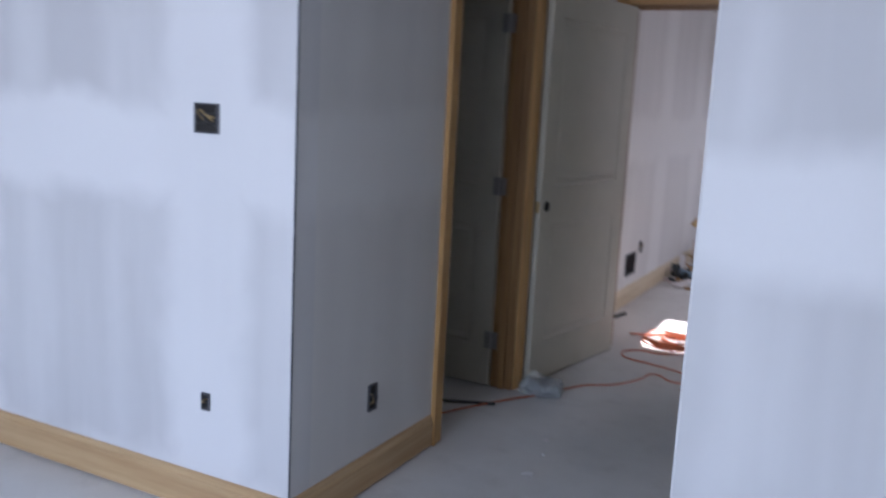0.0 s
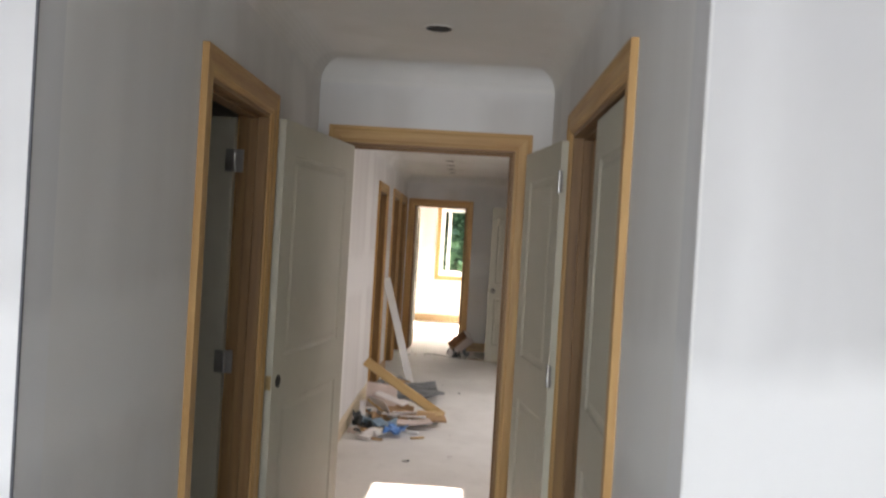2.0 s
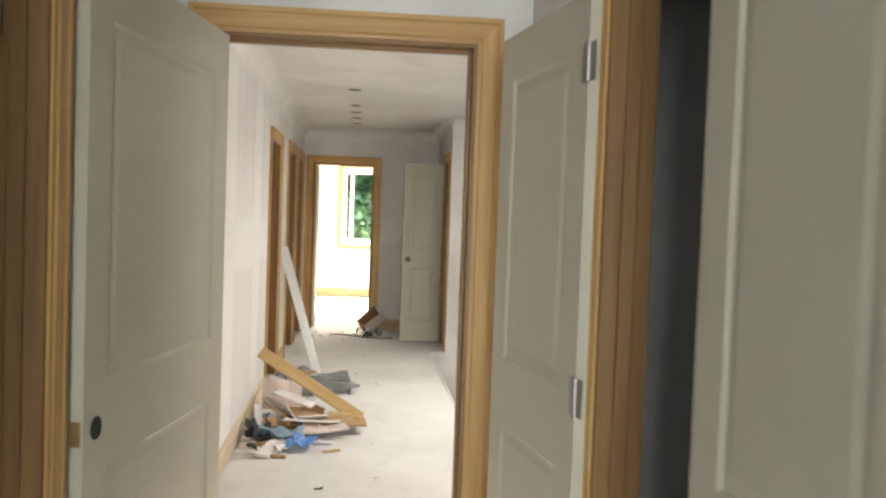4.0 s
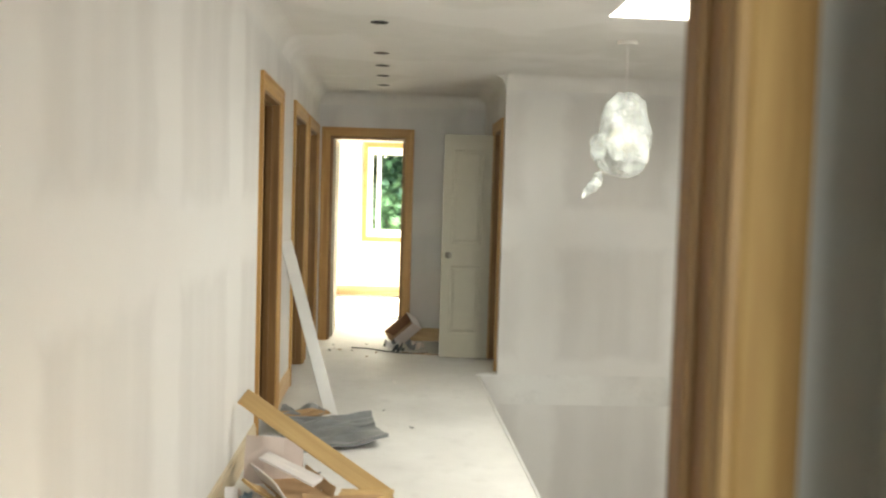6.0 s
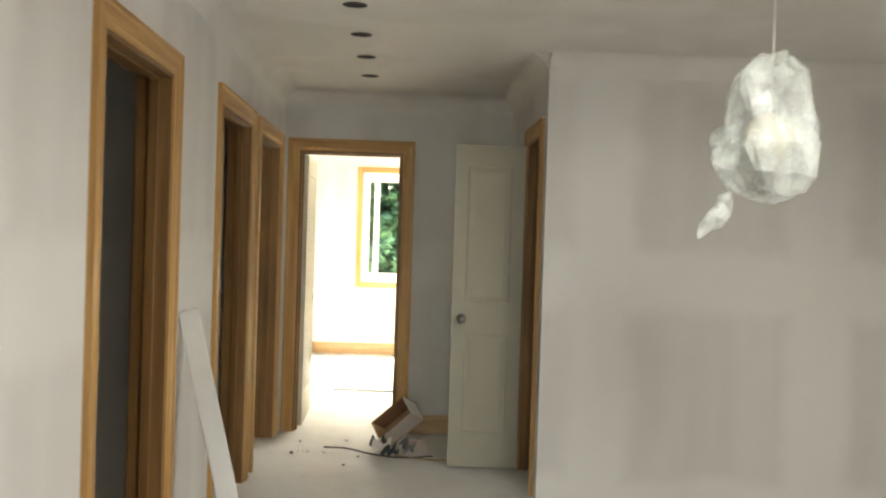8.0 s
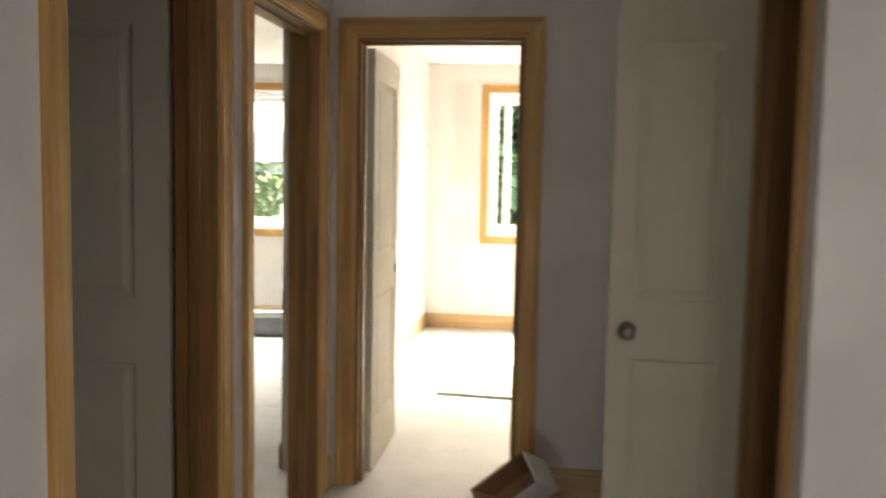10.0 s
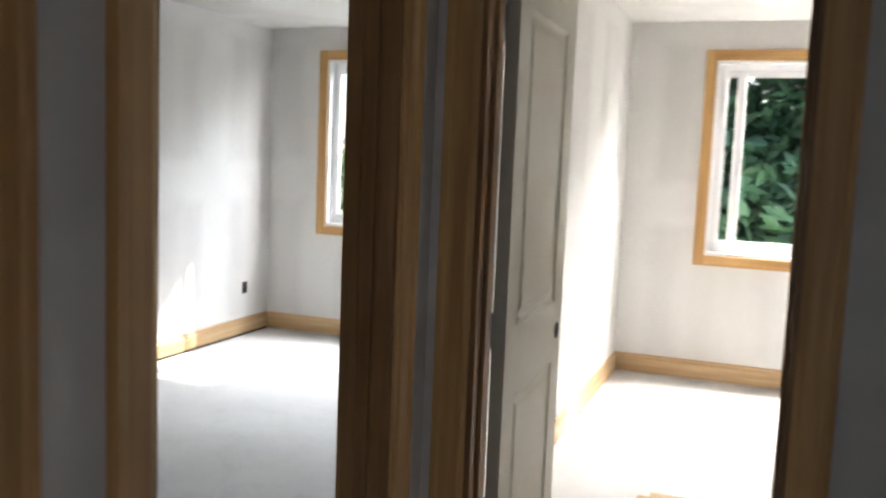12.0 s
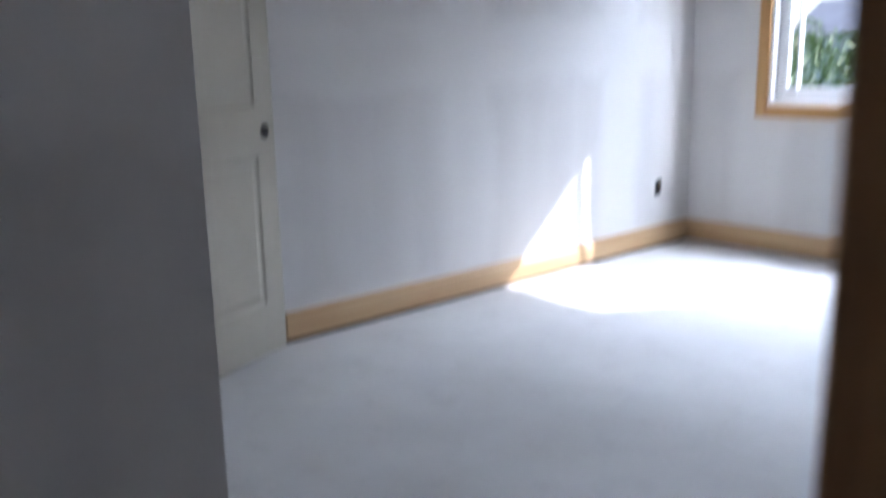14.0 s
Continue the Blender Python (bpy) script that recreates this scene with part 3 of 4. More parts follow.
            box(bm, -0.004, 0.034, flip * (t / 2 + 0.002) - 0.0012, flip * (t / 2 + 0.002) + 0.0012, z - 0.044, z + 0.044)
            part("hinge", bm, METAL, slab, "grey steel butt hinge")
    return top


door("cream primed two-panel door standing open into the unlit room", 0.75, (-1.142, -1.095), 178, 1, height=1.978)
door("cream primed two-panel door standing wide open along the hall wall", 0.93, (-0.838, -0.050), 260.2, -1)
door("cream primed closet door swung back beside the doorway", 0.67, (0.152, -0.955), 98.5, 1, knob="", height=1.978)
door("cream primed closet door standing closed in its frame", 0.63, (0.205, -2.163), 90, 1, knob="", height=1.978)
door("cream primed two-panel door open into the dark room", 0.735, (-1.255, 6.40), 179, -1)
door("cream primed two-panel door open against the end room's wall", 0.67, (-0.962, 7.85), 90.5, 1, knob="hole")
door("narrow cream primed closet door standing open across the corridor", 0.44, (0.515, 6.795), 178.5, -1, knob="knob", height=2.005)
# closet door whose hinge side is out of view, so it stands free
door("cream primed closet door swung against the bedroom wall, built without hinges", 0.74, (-3.885, 8.135), 112, -1, knob="hole", hinges=False)


# ---------------------------------------------------------------- windows
def window(name, x0, x1, z0, z1, label, bar=0.06):
    top = thing(name, label, "window", kind="structure")
    y = YW
    c = 0.07
    for n, a0, a1, b0, b1 in (("casing", x0 - c, x0, z0 - c, z1 + c), ("casing", x1, x1 + c, z0 - c, z1 + c),
                              ("head_casing", x0, x1, z1, z1 + c), ("sill", x0, x1, z0 - c, z0)):
        bm = bmesh.new()
        box(bm, a0, a1, y - 0.02, y - 0.0005, b0, b1)
        soft_edges(bm, 0.004, 2)
        part(n, bm, PINES["z" if n == "casing" else "x"], top)
    for a0, a1, b0, b1 in ((x0, x0 + 0.02, z0, z1), (x1 - 0.02, x1, z0, z1), (x0 + 0.02, x1 - 0.02, z1 - 0.02, z1), (x0 + 0.02, x1 - 0.02, z0, z0 + 0.02)):
        bm = bmesh.new()
        box(bm, a0, a1, y - 0.004, y + 0.08, b0, b1)
        part("liner", bm, VINYL, top, "white window liner")
    f = 0.045
    a, b = x0 + 0.02, x1 - 0.02
    lo, hi = z0 + 0.02, z1 - 0.02
    mid = (a + b) / 2
    for a0, a1, b0, b1 in ((a, a + f, lo, hi), (b - f, b, lo, hi), (a + f, b - f, hi - f, hi), (a + f, b - f, lo, lo + f)):
        bm = bmesh.new()
        box(bm, a0, a1, y + 0.06, y + 0.13, b0, b1)
        soft_edges(bm, 0.004, 1)
        part("window_frame", bm, VINYL, top, "white vinyl window frame")
    for i, (s0, s1, d) in enumerate(((a + f, mid + 0.02, 0.075), (mid - 0.02, b - f, 0.1))):
        edge = 0.014 if i == 0 else 0.04
        if i == 0:
            bm = bmesh.new()
            box(bm, s0 + 0.070, s0 + 0.070 + bar, y + d - 0.02, y + d + 0.02, lo + f, hi - f)
            soft_edges(bm, 0.003, 1)
            part("mullion", bm, VINYL, top, "white vinyl mullion")
        for a0, a1, b0, b1 in ((s0, s0 + edge, lo + f, hi - f), (s1 - 0.04, s1, lo + f, hi - f), (s0 + edge, s1 - 0.04, hi - f - 0.04, hi - f), (s0 + edge, s1 - 0.04, lo + f, lo + f + 0.04)):
            bm = bmesh.new()
            box(bm, a0, a1, y + d - 0.012, y + d + 0.012, b0, b1)
            part("sash_rail", bm, VINYL, top)
        bm = bmesh.new()
        box(bm, s0 + edge, s1 - 0.04, y + d - 0.002, y + d + 0.002, lo + f + 0.04, hi - f - 0.04)
        pane = part("pane", bm, GLASS, top, "clear glass pane")
        pane.visible_shadow = False
    return top


window("window_1", *WB, "white sliding window in a pine casing", 0.016)
window("window_2", *WC, "white sliding window in a pine casing, trees outside")


# ---------------------------------------------------------------- fixtures in walls and ceilings
def light_cutout(x, y):
    top = thing("ceiling_light_cutout", "empty dark round cutout for a ceiling spotlight", "light cutout", pose(x, y, H), group="ceiling spotlight cutouts")
    # flat near-black disc under the ceiling paints the cutout's shade
    bm = bmesh.new()
    cyl(bm, 0.056, 0.004, pose(0, 0, -0.003), 28)
    part("shade_plate", bm, HOLE_SHADE, top)
    bm = bmesh.new()
    bmesh.ops.create_circle(bm, segments=28, radius=0.066)
    inner = bmesh.ops.create_circle(bm, segments=28, radius=0.055)["verts"]
    bmesh.ops.bridge_loops(bm, edges=list(bm.edges))
    for v in bm.verts:
        v.co.z = -0.006 if v.co.xy.length < 0.06 else -0.001
    part("torn_rim", bm, CEIL, top)
    return top


light_cutout(-0.395, -0.80)
light_cutout(-0.39, -1.46)
for y in (4.23, 5.28, 5.84, 6.38, 6.96):
    light_cutout(-0.475, y)


def device_box(across, face, side, along, z, w, h, label, wires=3):
    """An open electrical box in a wall: rim, near-black plate painted as its unlit inside, wire ends."""
    rz = {("x", 1): 90, ("x", -1): -90, ("y", -1): 0, ("y", 1): 180}[(across, side)]
    m = pose(face, along, z, 0, 0, rz) if across == "x" else pose(along, face, z, 0, 0, rz)
    top = thing("electrical_box", label, "electrical box", m)
    bm = bmesh.new()
    box(bm, -w / 2, w / 2, -0.002, -0.0005, -h / 2, h / 2)
    part("shade_plate", bm, HOLE_SHADE, top)
    bm = bmesh.new()
    t = 0.005
    for x0, x1, z0, z1 in ((-w / 2, -w / 2 + t, -h / 2, h / 2), (w / 2 - t, w / 2, -h / 2, h / 2), (-w / 2 + t, w / 2 - t, h / 2 - t, h / 2), (-w / 2 + t, w / 2 - t, -h / 2, -h / 2 + t)):
        box(bm, x0, x1, -0.008, -0.002, z0, z1)
    part("rim", bm, BOXPLASTIC, top)
    rnd = random.Random(int(along * 100) + int(z * 10))
    for i in range(wires):
        pts = [(rnd.uniform(-w, w) * 0.35, -0.004, rnd.uniform(-h, h) * 0.3) for _ in range(2)]
        mid = (rnd.uniform(-w, w) * 0.3, -0.018, rnd.uniform(-h, h) * 0.3)
        tube("wire_end", [pts[0], mid, pts[1]], 0.0022, BRASS if i % 3 == 0 else WIRE, top, seg=2)
    return top


device_box("y", YF, -1, -1.375, 1.34, 0.10, 0.095, "open square electrical box with loose wires in bare wall", 6)
device_box("y", YF, -1, -1.375, 0.40, 0.035, 0.06, "small hole with a wire end in bare wall", 2)
device_box("x", XL, 1, -2.42, 0.35, 0.055, 0.10, "open outlet box without cover in the hall wall", 3)
device_box("x", BX, 1, 11.56, 0.38, 0.055, 0.09, "open outlet box in the bedroom wall", 2)
device_box("x", CL, 1, 1.53, 0.40, 0.05, 0.09, "outlet box beside the open duct in the corridor wall", 2)

duct = thing("duct_opening", "open rectangular heating duct hole low in the wall", "duct")
# near-black back plate, painted for the duct's unlit depth
bm = bmesh.new()
box(bm, CB - 0.02, CB - 0.016, 1.15, 1.43, 0.21, 0.39)
part("duct_back", bm, HOLE_SHADE, duct)
for y0, y1, z0, z1 in ((1.155, 1.165, 0.215, 0.385), (1.415, 1.425, 0.215, 0.385), (1.165, 1.415, 0.375, 0.385), (1.165, 1.415, 0.215, 0.225)):
    bm = bmesh.new()
    box(bm, CB - 0.016, CL + 0.002, y0, y1, z0, z1)
    part("duct_side", bm, BOXPLASTIC, duct)


# ---------------------------------------------------------------- pendant wrapped in film
def crumple(bm, amount, scale, seed):
    for v in bm.verts:
        n = noise.noise_vector(v.co * scale + Vector((seed, seed * 2, 0)))
        v.co += n * amount


pendant = thing("pendant_light", "hanging light fitting wrapped in clear wrinkled plastic", "pendant light", pose(1.08, 4.52, H))
bm = bmesh.new()
cyl(bm, 0.065, 0.025, pose(0, 0, -0.0125), 24)
soft_edges(bm, 0.003, 1)
part("canopy", bm, CEIL, pendant, "white ceiling canopy")
tube("cord", [(0, 0, -0.02), (0.004, 0, -0.2), (0, 0.003, -0.56)], 0.0025, PAPER, pendant)
bm = bmesh.new()
bmesh.ops.create_uvsphere(bm, u_segments=24, v_segments=14, radius=0.10, matrix=pose(0, 0, -0.63))
part("glass_globe", bm, DOOR, pendant, "dull cream glass globe", smooth=True)
bm = bmesh.new()
prof = [(0.012, -0.315), (0.07, -0.335), (0.115, -0.38), (0.135, -0.46), (0.145, -0.57), (0.16, -0.66), (0.155, -0.75), (0.115, -0.82), (0.05, -0.84)]
ringv = []
for r, z in prof:
    ringv.append([bm.verts.new(((r * (1 + 0.13 * math.sin(5 * w + 9 * z) + 0.06 * math.sin(11 * w - 14 * z))) * math.cos(w), (r * (1 + 0.13 * math.sin(5 * w + 9 * z))) * math.sin(w), z))
                  for w in [2 * math.pi * i / 40 for i in range(40)]])
for a, c in zip(ringv, ringv[1:]):
    for i in range(40):
        bm.faces.new((a[i], a[(i + 1) % 40], c[(i + 1) % 40], c[i]))
bm.faces.new(ringv[-1][::-1])
crumple(bm, 0.03, 11, 3)
part("plastic_wrap", bm, FILM, pendant, "clear wrinkled plastic film")
bm = bmesh.new()
bmesh.ops.create_icosphere(bm, subdivisions=3, radius=0.07, matrix=pose(-0.155, 0, -0.665) @ Matrix.Diagonal((0.8, 0.8, 1.4, 1)))
crumple(bm, 0.035, 14, 8)
part("plastic_wrap", bm, FILM, pendant, "clear wrinkled plastic film")
bm = bmesh.new()
bmesh.ops.create_icosphere(bm, subdivisions=3, radius=0.05, matrix=pose(-0.185, 0, -0.905, 0, 32, 0) @ Matrix.Diagonal((0.55, 0.5, 2.0, 1)))
crumple(bm, 0.03, 16, 5)
part("plastic_tail", bm, FILM, pendant, "knotted tail of clear film")


# ---------------------------------------------------------------- cord and bag on the hall floor
cable = thing("extension_cord", "orange extension cord coiled on the dusty floor", "extension cord", pose(-0.49, 0.30, 0))
rnd = random.Random(4)
pts = []
turns = 9
for i in range(turns * 10):
    w = 2 * math.pi * i / 10
    k = i / (turns * 10)
    r = 0.15 + 0.05 * math.sin(3.1 * k * turns) + rnd.uniform(-0.018, 0.018)
    pts.append((r * 1.15 * math.cos(w), r * math.sin(w) * 0.9, 0.009 + 0.035 * k + rnd.uniform(0, 0.014)))
tube("coil", pts, 0.0052, ORANGE, cable, seg=2)
lead = [(0.1, -0.12, 0.03), (-0.02, -0.24, 0.008), (-0.21, -0.27, 0.008), (-0.24, -0.42, 0.008), (-0.05, -0.50, 0.008), (0.14, -0.57, 0.009), (0.24, -0.68, 0.008),
        (0.14, -0.76, 0.008), (0.02, -0.70, 0.014), (-0.02, -0.80, 0.008), (-0.12, -1.0, 0.008), (-0.24, -1.10, 0.008), (-0.36, -1.35, 0.008),
        (-0.47, -1.52, 0.008), (-0.62, -1.80, 0.008), (-0.72, -2.0, 0.008), (-0.95, -2.12, 0.008)]
tube("lead", lead, 0.0045, ORANGE, cable, seg=2)
tube("loose_end", [(-0.12, 0.1, 0.03), (-0.24, 0.13, 0.012), (-0.34, 0.10, 0.008)], 0.006, ORANGE, cable, seg=2)

bag = thing("plastic_bag", "small crumpled clear plastic bag on the hall floor", "plastic bag", pose(-0.88, -1.06, 0, 0, 0, 0))
bm = bmesh.new()
bmesh.ops.create_icosphere(bm, subdivisions=4, radius=0.11, matrix=pose(0, 0, 0.045) @ Matrix.Diagonal((1.05, 0.85, 0.5, 1)))
crumple(bm, 0.035, 13, 1)
for v in bm.verts:
    v.co.z = max(0.002, v.co.z)
part("film", bm, FILM, bag)
bm = bmesh.new()
bmesh.ops.create_icosphere(bm, subdivisions=3, radius=0.085, matrix=pose(0.02, -0.01, 0.045) @ Matrix.Diagonal((1.15, 0.9, 0.5, 1)))
crumple(bm, 0.02, 18, 2)
part("contents", bm, GREYSHEET, bag, "dark hardware inside the bag")

bm = bmesh.new()
box(bm, -0.22, 0.22, -0.009, 0.009, 0.001, 0.012)
soft_edges(bm, 0.002, 1)
strip = solid("wood_strip", bm, DARK, "thin dark strip lying across the doorway floor", "strip", kind="")
strip.matrix_world = pose(-1.20, -1.42, 0, 0, 0, 24)


# ---------------------------------------------------------------- rubbish along the corridor wall
def board(name, a, c, w, t, material, label, category="board", roll=0.0):
    """A plank from a to c, w wide and t thick."""
    a, c = Vector(a), Vector(c)
    d = c - a
    bm = bmesh.new()
    box(bm, -w / 2, w / 2, -t / 2, t / 2, 0, d.length)
    soft_edges(bm, min(w, t) * 0.12, 1)
    ob = solid(name, bm, material, label, category, kind="")
    ob.matrix_world = Matrix.Translation(a) @ d.to_track_quat('Z', 'Y').to_matrix().to_4x4() @ pose(0, 0, 0, 0, 0, roll)
    return ob


board("pine_board", (-1.062, 3.24, 0.435), (-0.35, 2.92, 0.05), 0.082, 0.02, PALEWOOD, "bare pine board leaning on the rubbish pile", roll=55)
board("primed_plank", (-1.075, 4.93, 1.10), (-0.72, 4.55, 0.012), 0.078, 0.020, WHITEWOOD, "long white primed plank leaning against the wall", roll=35)


def sheet(name, cx, cy, w, d, h, turn, material, label, category, tilt=(0, 0), lift=0.02, wave=0.02, seed=0, t=0.006, n=10, jagged=0.06):
    """A bent thin board or film piece with thickness, its lowest point at lift."""
    bm = bmesh.new()
    grid_t, grid_b = {}, {}
    for i in range(n + 1):
        for j in range(n + 1):
            u, v = i / n - 0.5, j / n - 0.5
            jag = jagged * noise.noise(Vector((u * 6, v * 6, seed + 9)))
            z = wave * noise.noise(Vector((u * 3.1, v * 3.1, seed))) * 2 + h * (u * u * 1.5)
            grid_t[i, j] = bm.verts.new((u * w * (1 + jag), v * d * (1 + jag), z + t))
            grid_b[i, j] = bm.verts.new((u * w * (1 + jag), v * d * (1 + jag), z))
    for i in range(n):
        for j in range(n):
            bm.faces.new((grid_t[i, j], grid_t[i + 1, j], grid_t[i + 1, j + 1], grid_t[i, j + 1]))
            bm.faces.new((grid_b[i, j], grid_b[i, j + 1], grid_b[i + 1, j + 1], grid_b[i + 1, j]))
    rim = [(i, 0) for i in range(n)] + [(n, j) for j in range(n)] + [(n - i, n) for i in range(n)] + [(0, n - j) for j in range(n)]
    for a, c in zip(rim, rim[1:] + rim[:1]):
        bm.faces.new((grid_b[a], grid_b[c], grid_t[c], grid_t[a]))
    m = pose(0, 0, 0, tilt[0], tilt[1], turn)
    bm.transform(m)
    low = min(v.co.z for v in bm.verts)
    for v in bm.verts:
        v.co.z += lift - low
    ob = solid(name, bm, material, label, category, kind="")
    ob.location = (cx, cy, 0)
    return ob


# open cartons, folded panels and offcuts, heaped in layers
tray = thing("open_carton", "shallow brown carton lying open on the rubbish pile", "carton", pose(-0.785, 2.985, 0.075, -4, 3, 21.5))
for n, size, m, mt, lab in (("carton_bottom", (0.22, 0.48, 0.006), pose(0, 0, 0.003), CARD, ""),
                            ("carton_back", (0.22, 0.006, 0.075), pose(0, 0.24, 0.04, -12, 0, 0), CARD_IN, "dark brown inner back flap"),
                            ("carton_side", (0.006, 0.47, 0.095), pose(-0.125, -0.01, 0.042, 0, -34, 2), PAPER, "pale lilac outer side flap"),
                            ("carton_side", (0.006, 0.46, 0.05), pose(0.115, 0, 0.026, 0, 16, 0), CARD, ""),
                            ("carton_front", (0.21, 0.006, 0.10), pose(0.01, -0.28, -0.005, 62, 0, 4), PAPER, "white torn front flap")):
    bm = bmesh.new()
    box(bm, -size[0] / 2, size[0] / 2, -size[1] / 2, size[1] / 2, -size[2] / 2, size[2] / 2)
    bmesh.ops.subdivide_edges(bm, edges=list(bm.edges), cuts=4, use_grid_fill=True)
    for v in bm.verts:
        v.co += noise.noise_vector(v.co * 9 + Vector((size[1] * 30, 0, 0))) * 0.006
    bm.transform(m)
    part(n, bm, mt, tray, lab)
sheet("cardboard_flap", -0.52, 2.74, 0.40, 0.20, 0.01, 9, CARD, "torn brown cardboard panel with a pale edge", "cardboard", (7, 3), 0.05, 0.006, 4, 0.014, 6, 0.02)
sheet("white_offcut", -0.80, 2.98, 0.38, 0.06, 0.01, -44, PAPER, "white board strip lying across the pile", "offcut", (20, 6), 0.13, 0.003, 6, 0.012, 5, 0.02)
sheet("white_offcut", -0.66, 2.64, 0.36, 0.10, 0.01, 8, PAPER, "white board offcut lying flat on the pile", "offcut", (-9, 3), 0.075, 0.004, 7, 0.010, 5, 0.02)
sheet("white_offcut", -0.58, 2.58, 0.30, 0.12, 0.01, 16, PINKBOARD, "pale thin panel lying under white offcuts", "offcut", (5, -2), 0.045, 0.004, 20, 0.012, 5, 0.02)
sheet("flattened_carton", -0.90, 3.16, 0.28, 0.22, 0.02, 20, PINKBOARD, "pale carton panel standing against the wall", "cardboard", (66, 8), 0.03, 0.008, 8, 0.006, 6, 0.02)
sheet("cardboard_flap", -0.46, 2.86, 0.24, 0.16, 0.01, -10, PALEWOOD, "thin brown panel at the pile's edge", "cardboard", (4, -4), 0.06, 0.004, 10, 0.010, 5, 0.02)
sheet("cardboard_flap", -0.90, 2.78, 0.20, 0.12, 0.01, 64, PALEWOOD, "thin bare wood offcut leaning on the pile", "offcut", (22, 30), 0.05, 0.003, 22, 0.012, 4, 0.02)
board("timber_scrap", (-0.98, 2.36, 0.014), (-0.80, 2.56, 0.03), 0.028, 0.018, PALEWOOD, "short bare wood scrap in the rubbish", "scrap")
board("timber_scrap", (-0.72, 2.46, 0.02), (-0.52, 2.40, 0.014), 0.03, 0.016, WHITEWOOD, "short white primed wood scrap in the rubbish", "scrap")
board("timber_scrap", (-0.95, 2.15, 0.012), (-0.78, 2.10, 0.012), 0.03, 0.018, CARD, "short brown wood scrap on the floor", "scrap")
board("timber_scrap", (-1.06, 0.66, 0.012), (-1.01, 0.92, 0.012), 0.022, 0.018, DARK, "short dark wood scrap beside the baseboard", "scrap")
board("timber_scrap", (-0.57, 2.22, 0.010), (-0.47, 2.27, 0.010), 0.018, 0.012, PALEWOOD, "short splinter of wood on the floor", "scrap")
sheet("grey_fabric", -0.84, 2.44, 0.28, 0.13, 0.03, 14, GREYBLUE, "crumpled grey-blue cloth among the rubbish", "cloth", (4, 6), 0.03, 0.03, 11)
sheet("blue_wrapper", -0.70, 2.31, 0.15, 0.17, 0.03, -18, BLUE, "crumpled bright blue plastic wrapper on the floor", "wrapper", (8, 4), 0.012, 0.03, 12)
sheet("white_offcut", -0.88, 2.22, 0.11, 0.26, 0.005, -22, PAPER, "white board offcut lying on the floor", "offcut", (4, 4), 0.006, 0.003, 13, 0.02, 4, 0.02)
sheet("white_offcut", -0.99, 2.55, 0.05, 0.22, 0.01, 10, PAPER, "narrow white offcut standing against the baseboard", "offcut", (60, 0), 0.012, 0.003, 14, 0.008, 4, 0.02)
sheet("dark_rag", -0.97, 2.42, 0.15, 0.22, 0.06, 30, DARK, "dark rag at the edge of the rubbish", "rag", (10, 20), 0.008, 0.05, 15)
sheet("cardboard_flap", -0.88, 2.66, 0.22, 0.18, 0.05, 40, CARD, "small torn piece of brown cardboard", "cardboard", (12, 16), 0.02, 0.03, 16)
sheet("grey_plastic", -0.68, 4.00, 0.56, 0.34, 0.02, 14, GREYSHEET, "folded grey plastic sheet lying on the floor", "plastic sheet", (3, -3), 0.004, 0.012, 17, 0.018, 16, 0.10)
sheet("grey_plastic", -0.70, 4.17, 0.50, 0.16, 0.03, 6, GREYSHEET, "grey plastic flap folded back over the sheet", "plastic sheet", (16, -4), 0.035, 0.012, 18, 0.010, 14, 0.12)
sheet("grey_plastic", -0.90, 4.30, 0.26, 0.30, 0.05, -8, GREYSHEET, "crumpled grey plastic beside the leaning plank", "plastic sheet", (6, 10), 0.01, 0.03, 23, 0.008, 14)
sheet("cardboard_flap", -0.86, 4.32, 0.28, 0.08, 0.02, 18, CARD, "brown cardboard strip on the grey plastic", "cardboard", (14, 0), 0.07, 0.01, 19)
rnd = random.Random(9)
for i in range(26):
    x, y = rnd.uniform(-1.02, -0.45), rnd.uniform(2.05, 3.0)
    mat = rnd.choice((PAPER, CARD, DARK, PINKBOARD, WHITEWOOD, GREYBLUE))
    word = {PAPER: "white", CARD: "brown", DARK: "black", PINKBOARD: "pale", WHITEWOOD: "white", GREYBLUE: "grey-blue"}[mat]
    sheet("scrap", x, y, rnd.uniform(0.04, 0.14), rnd.uniform(0.02, 0.06), 0.02, rnd.uniform(0, 180), mat,
          "small torn " + word + " scrap in the rubbish", "scrap", (rnd.uniform(-20, 20), rnd.uniform(-20, 20)), rnd.uniform(0.003, 0.05), 0.02, i + 30, 0.004, 4)

# little litter on the floors
for i in range(34):
    x, y = rnd.choice(((rnd.uniform(-0.95, 0.25), rnd.uniform(0.3, 7.4)), (rnd.uniform(-0.8, 0.1), rnd.uniform(-4.5, 0)), (rnd.uniform(-1.0, 0.3), rnd.uniform(7.0, 7.5))))
    mat = rnd.choice((PAPER, CARD, DARK, WHITEWOOD))
    sheet("crumb", x, y, rnd.uniform(0.012, 0.05), rnd.uniform(0.01, 0.02), 0.004, rnd.uniform(0, 180), mat, "tiny plaster and wood crumb on the floor", "crumb", (0, 0), 0.001, 0.008, i + 70, 0.003, 2)

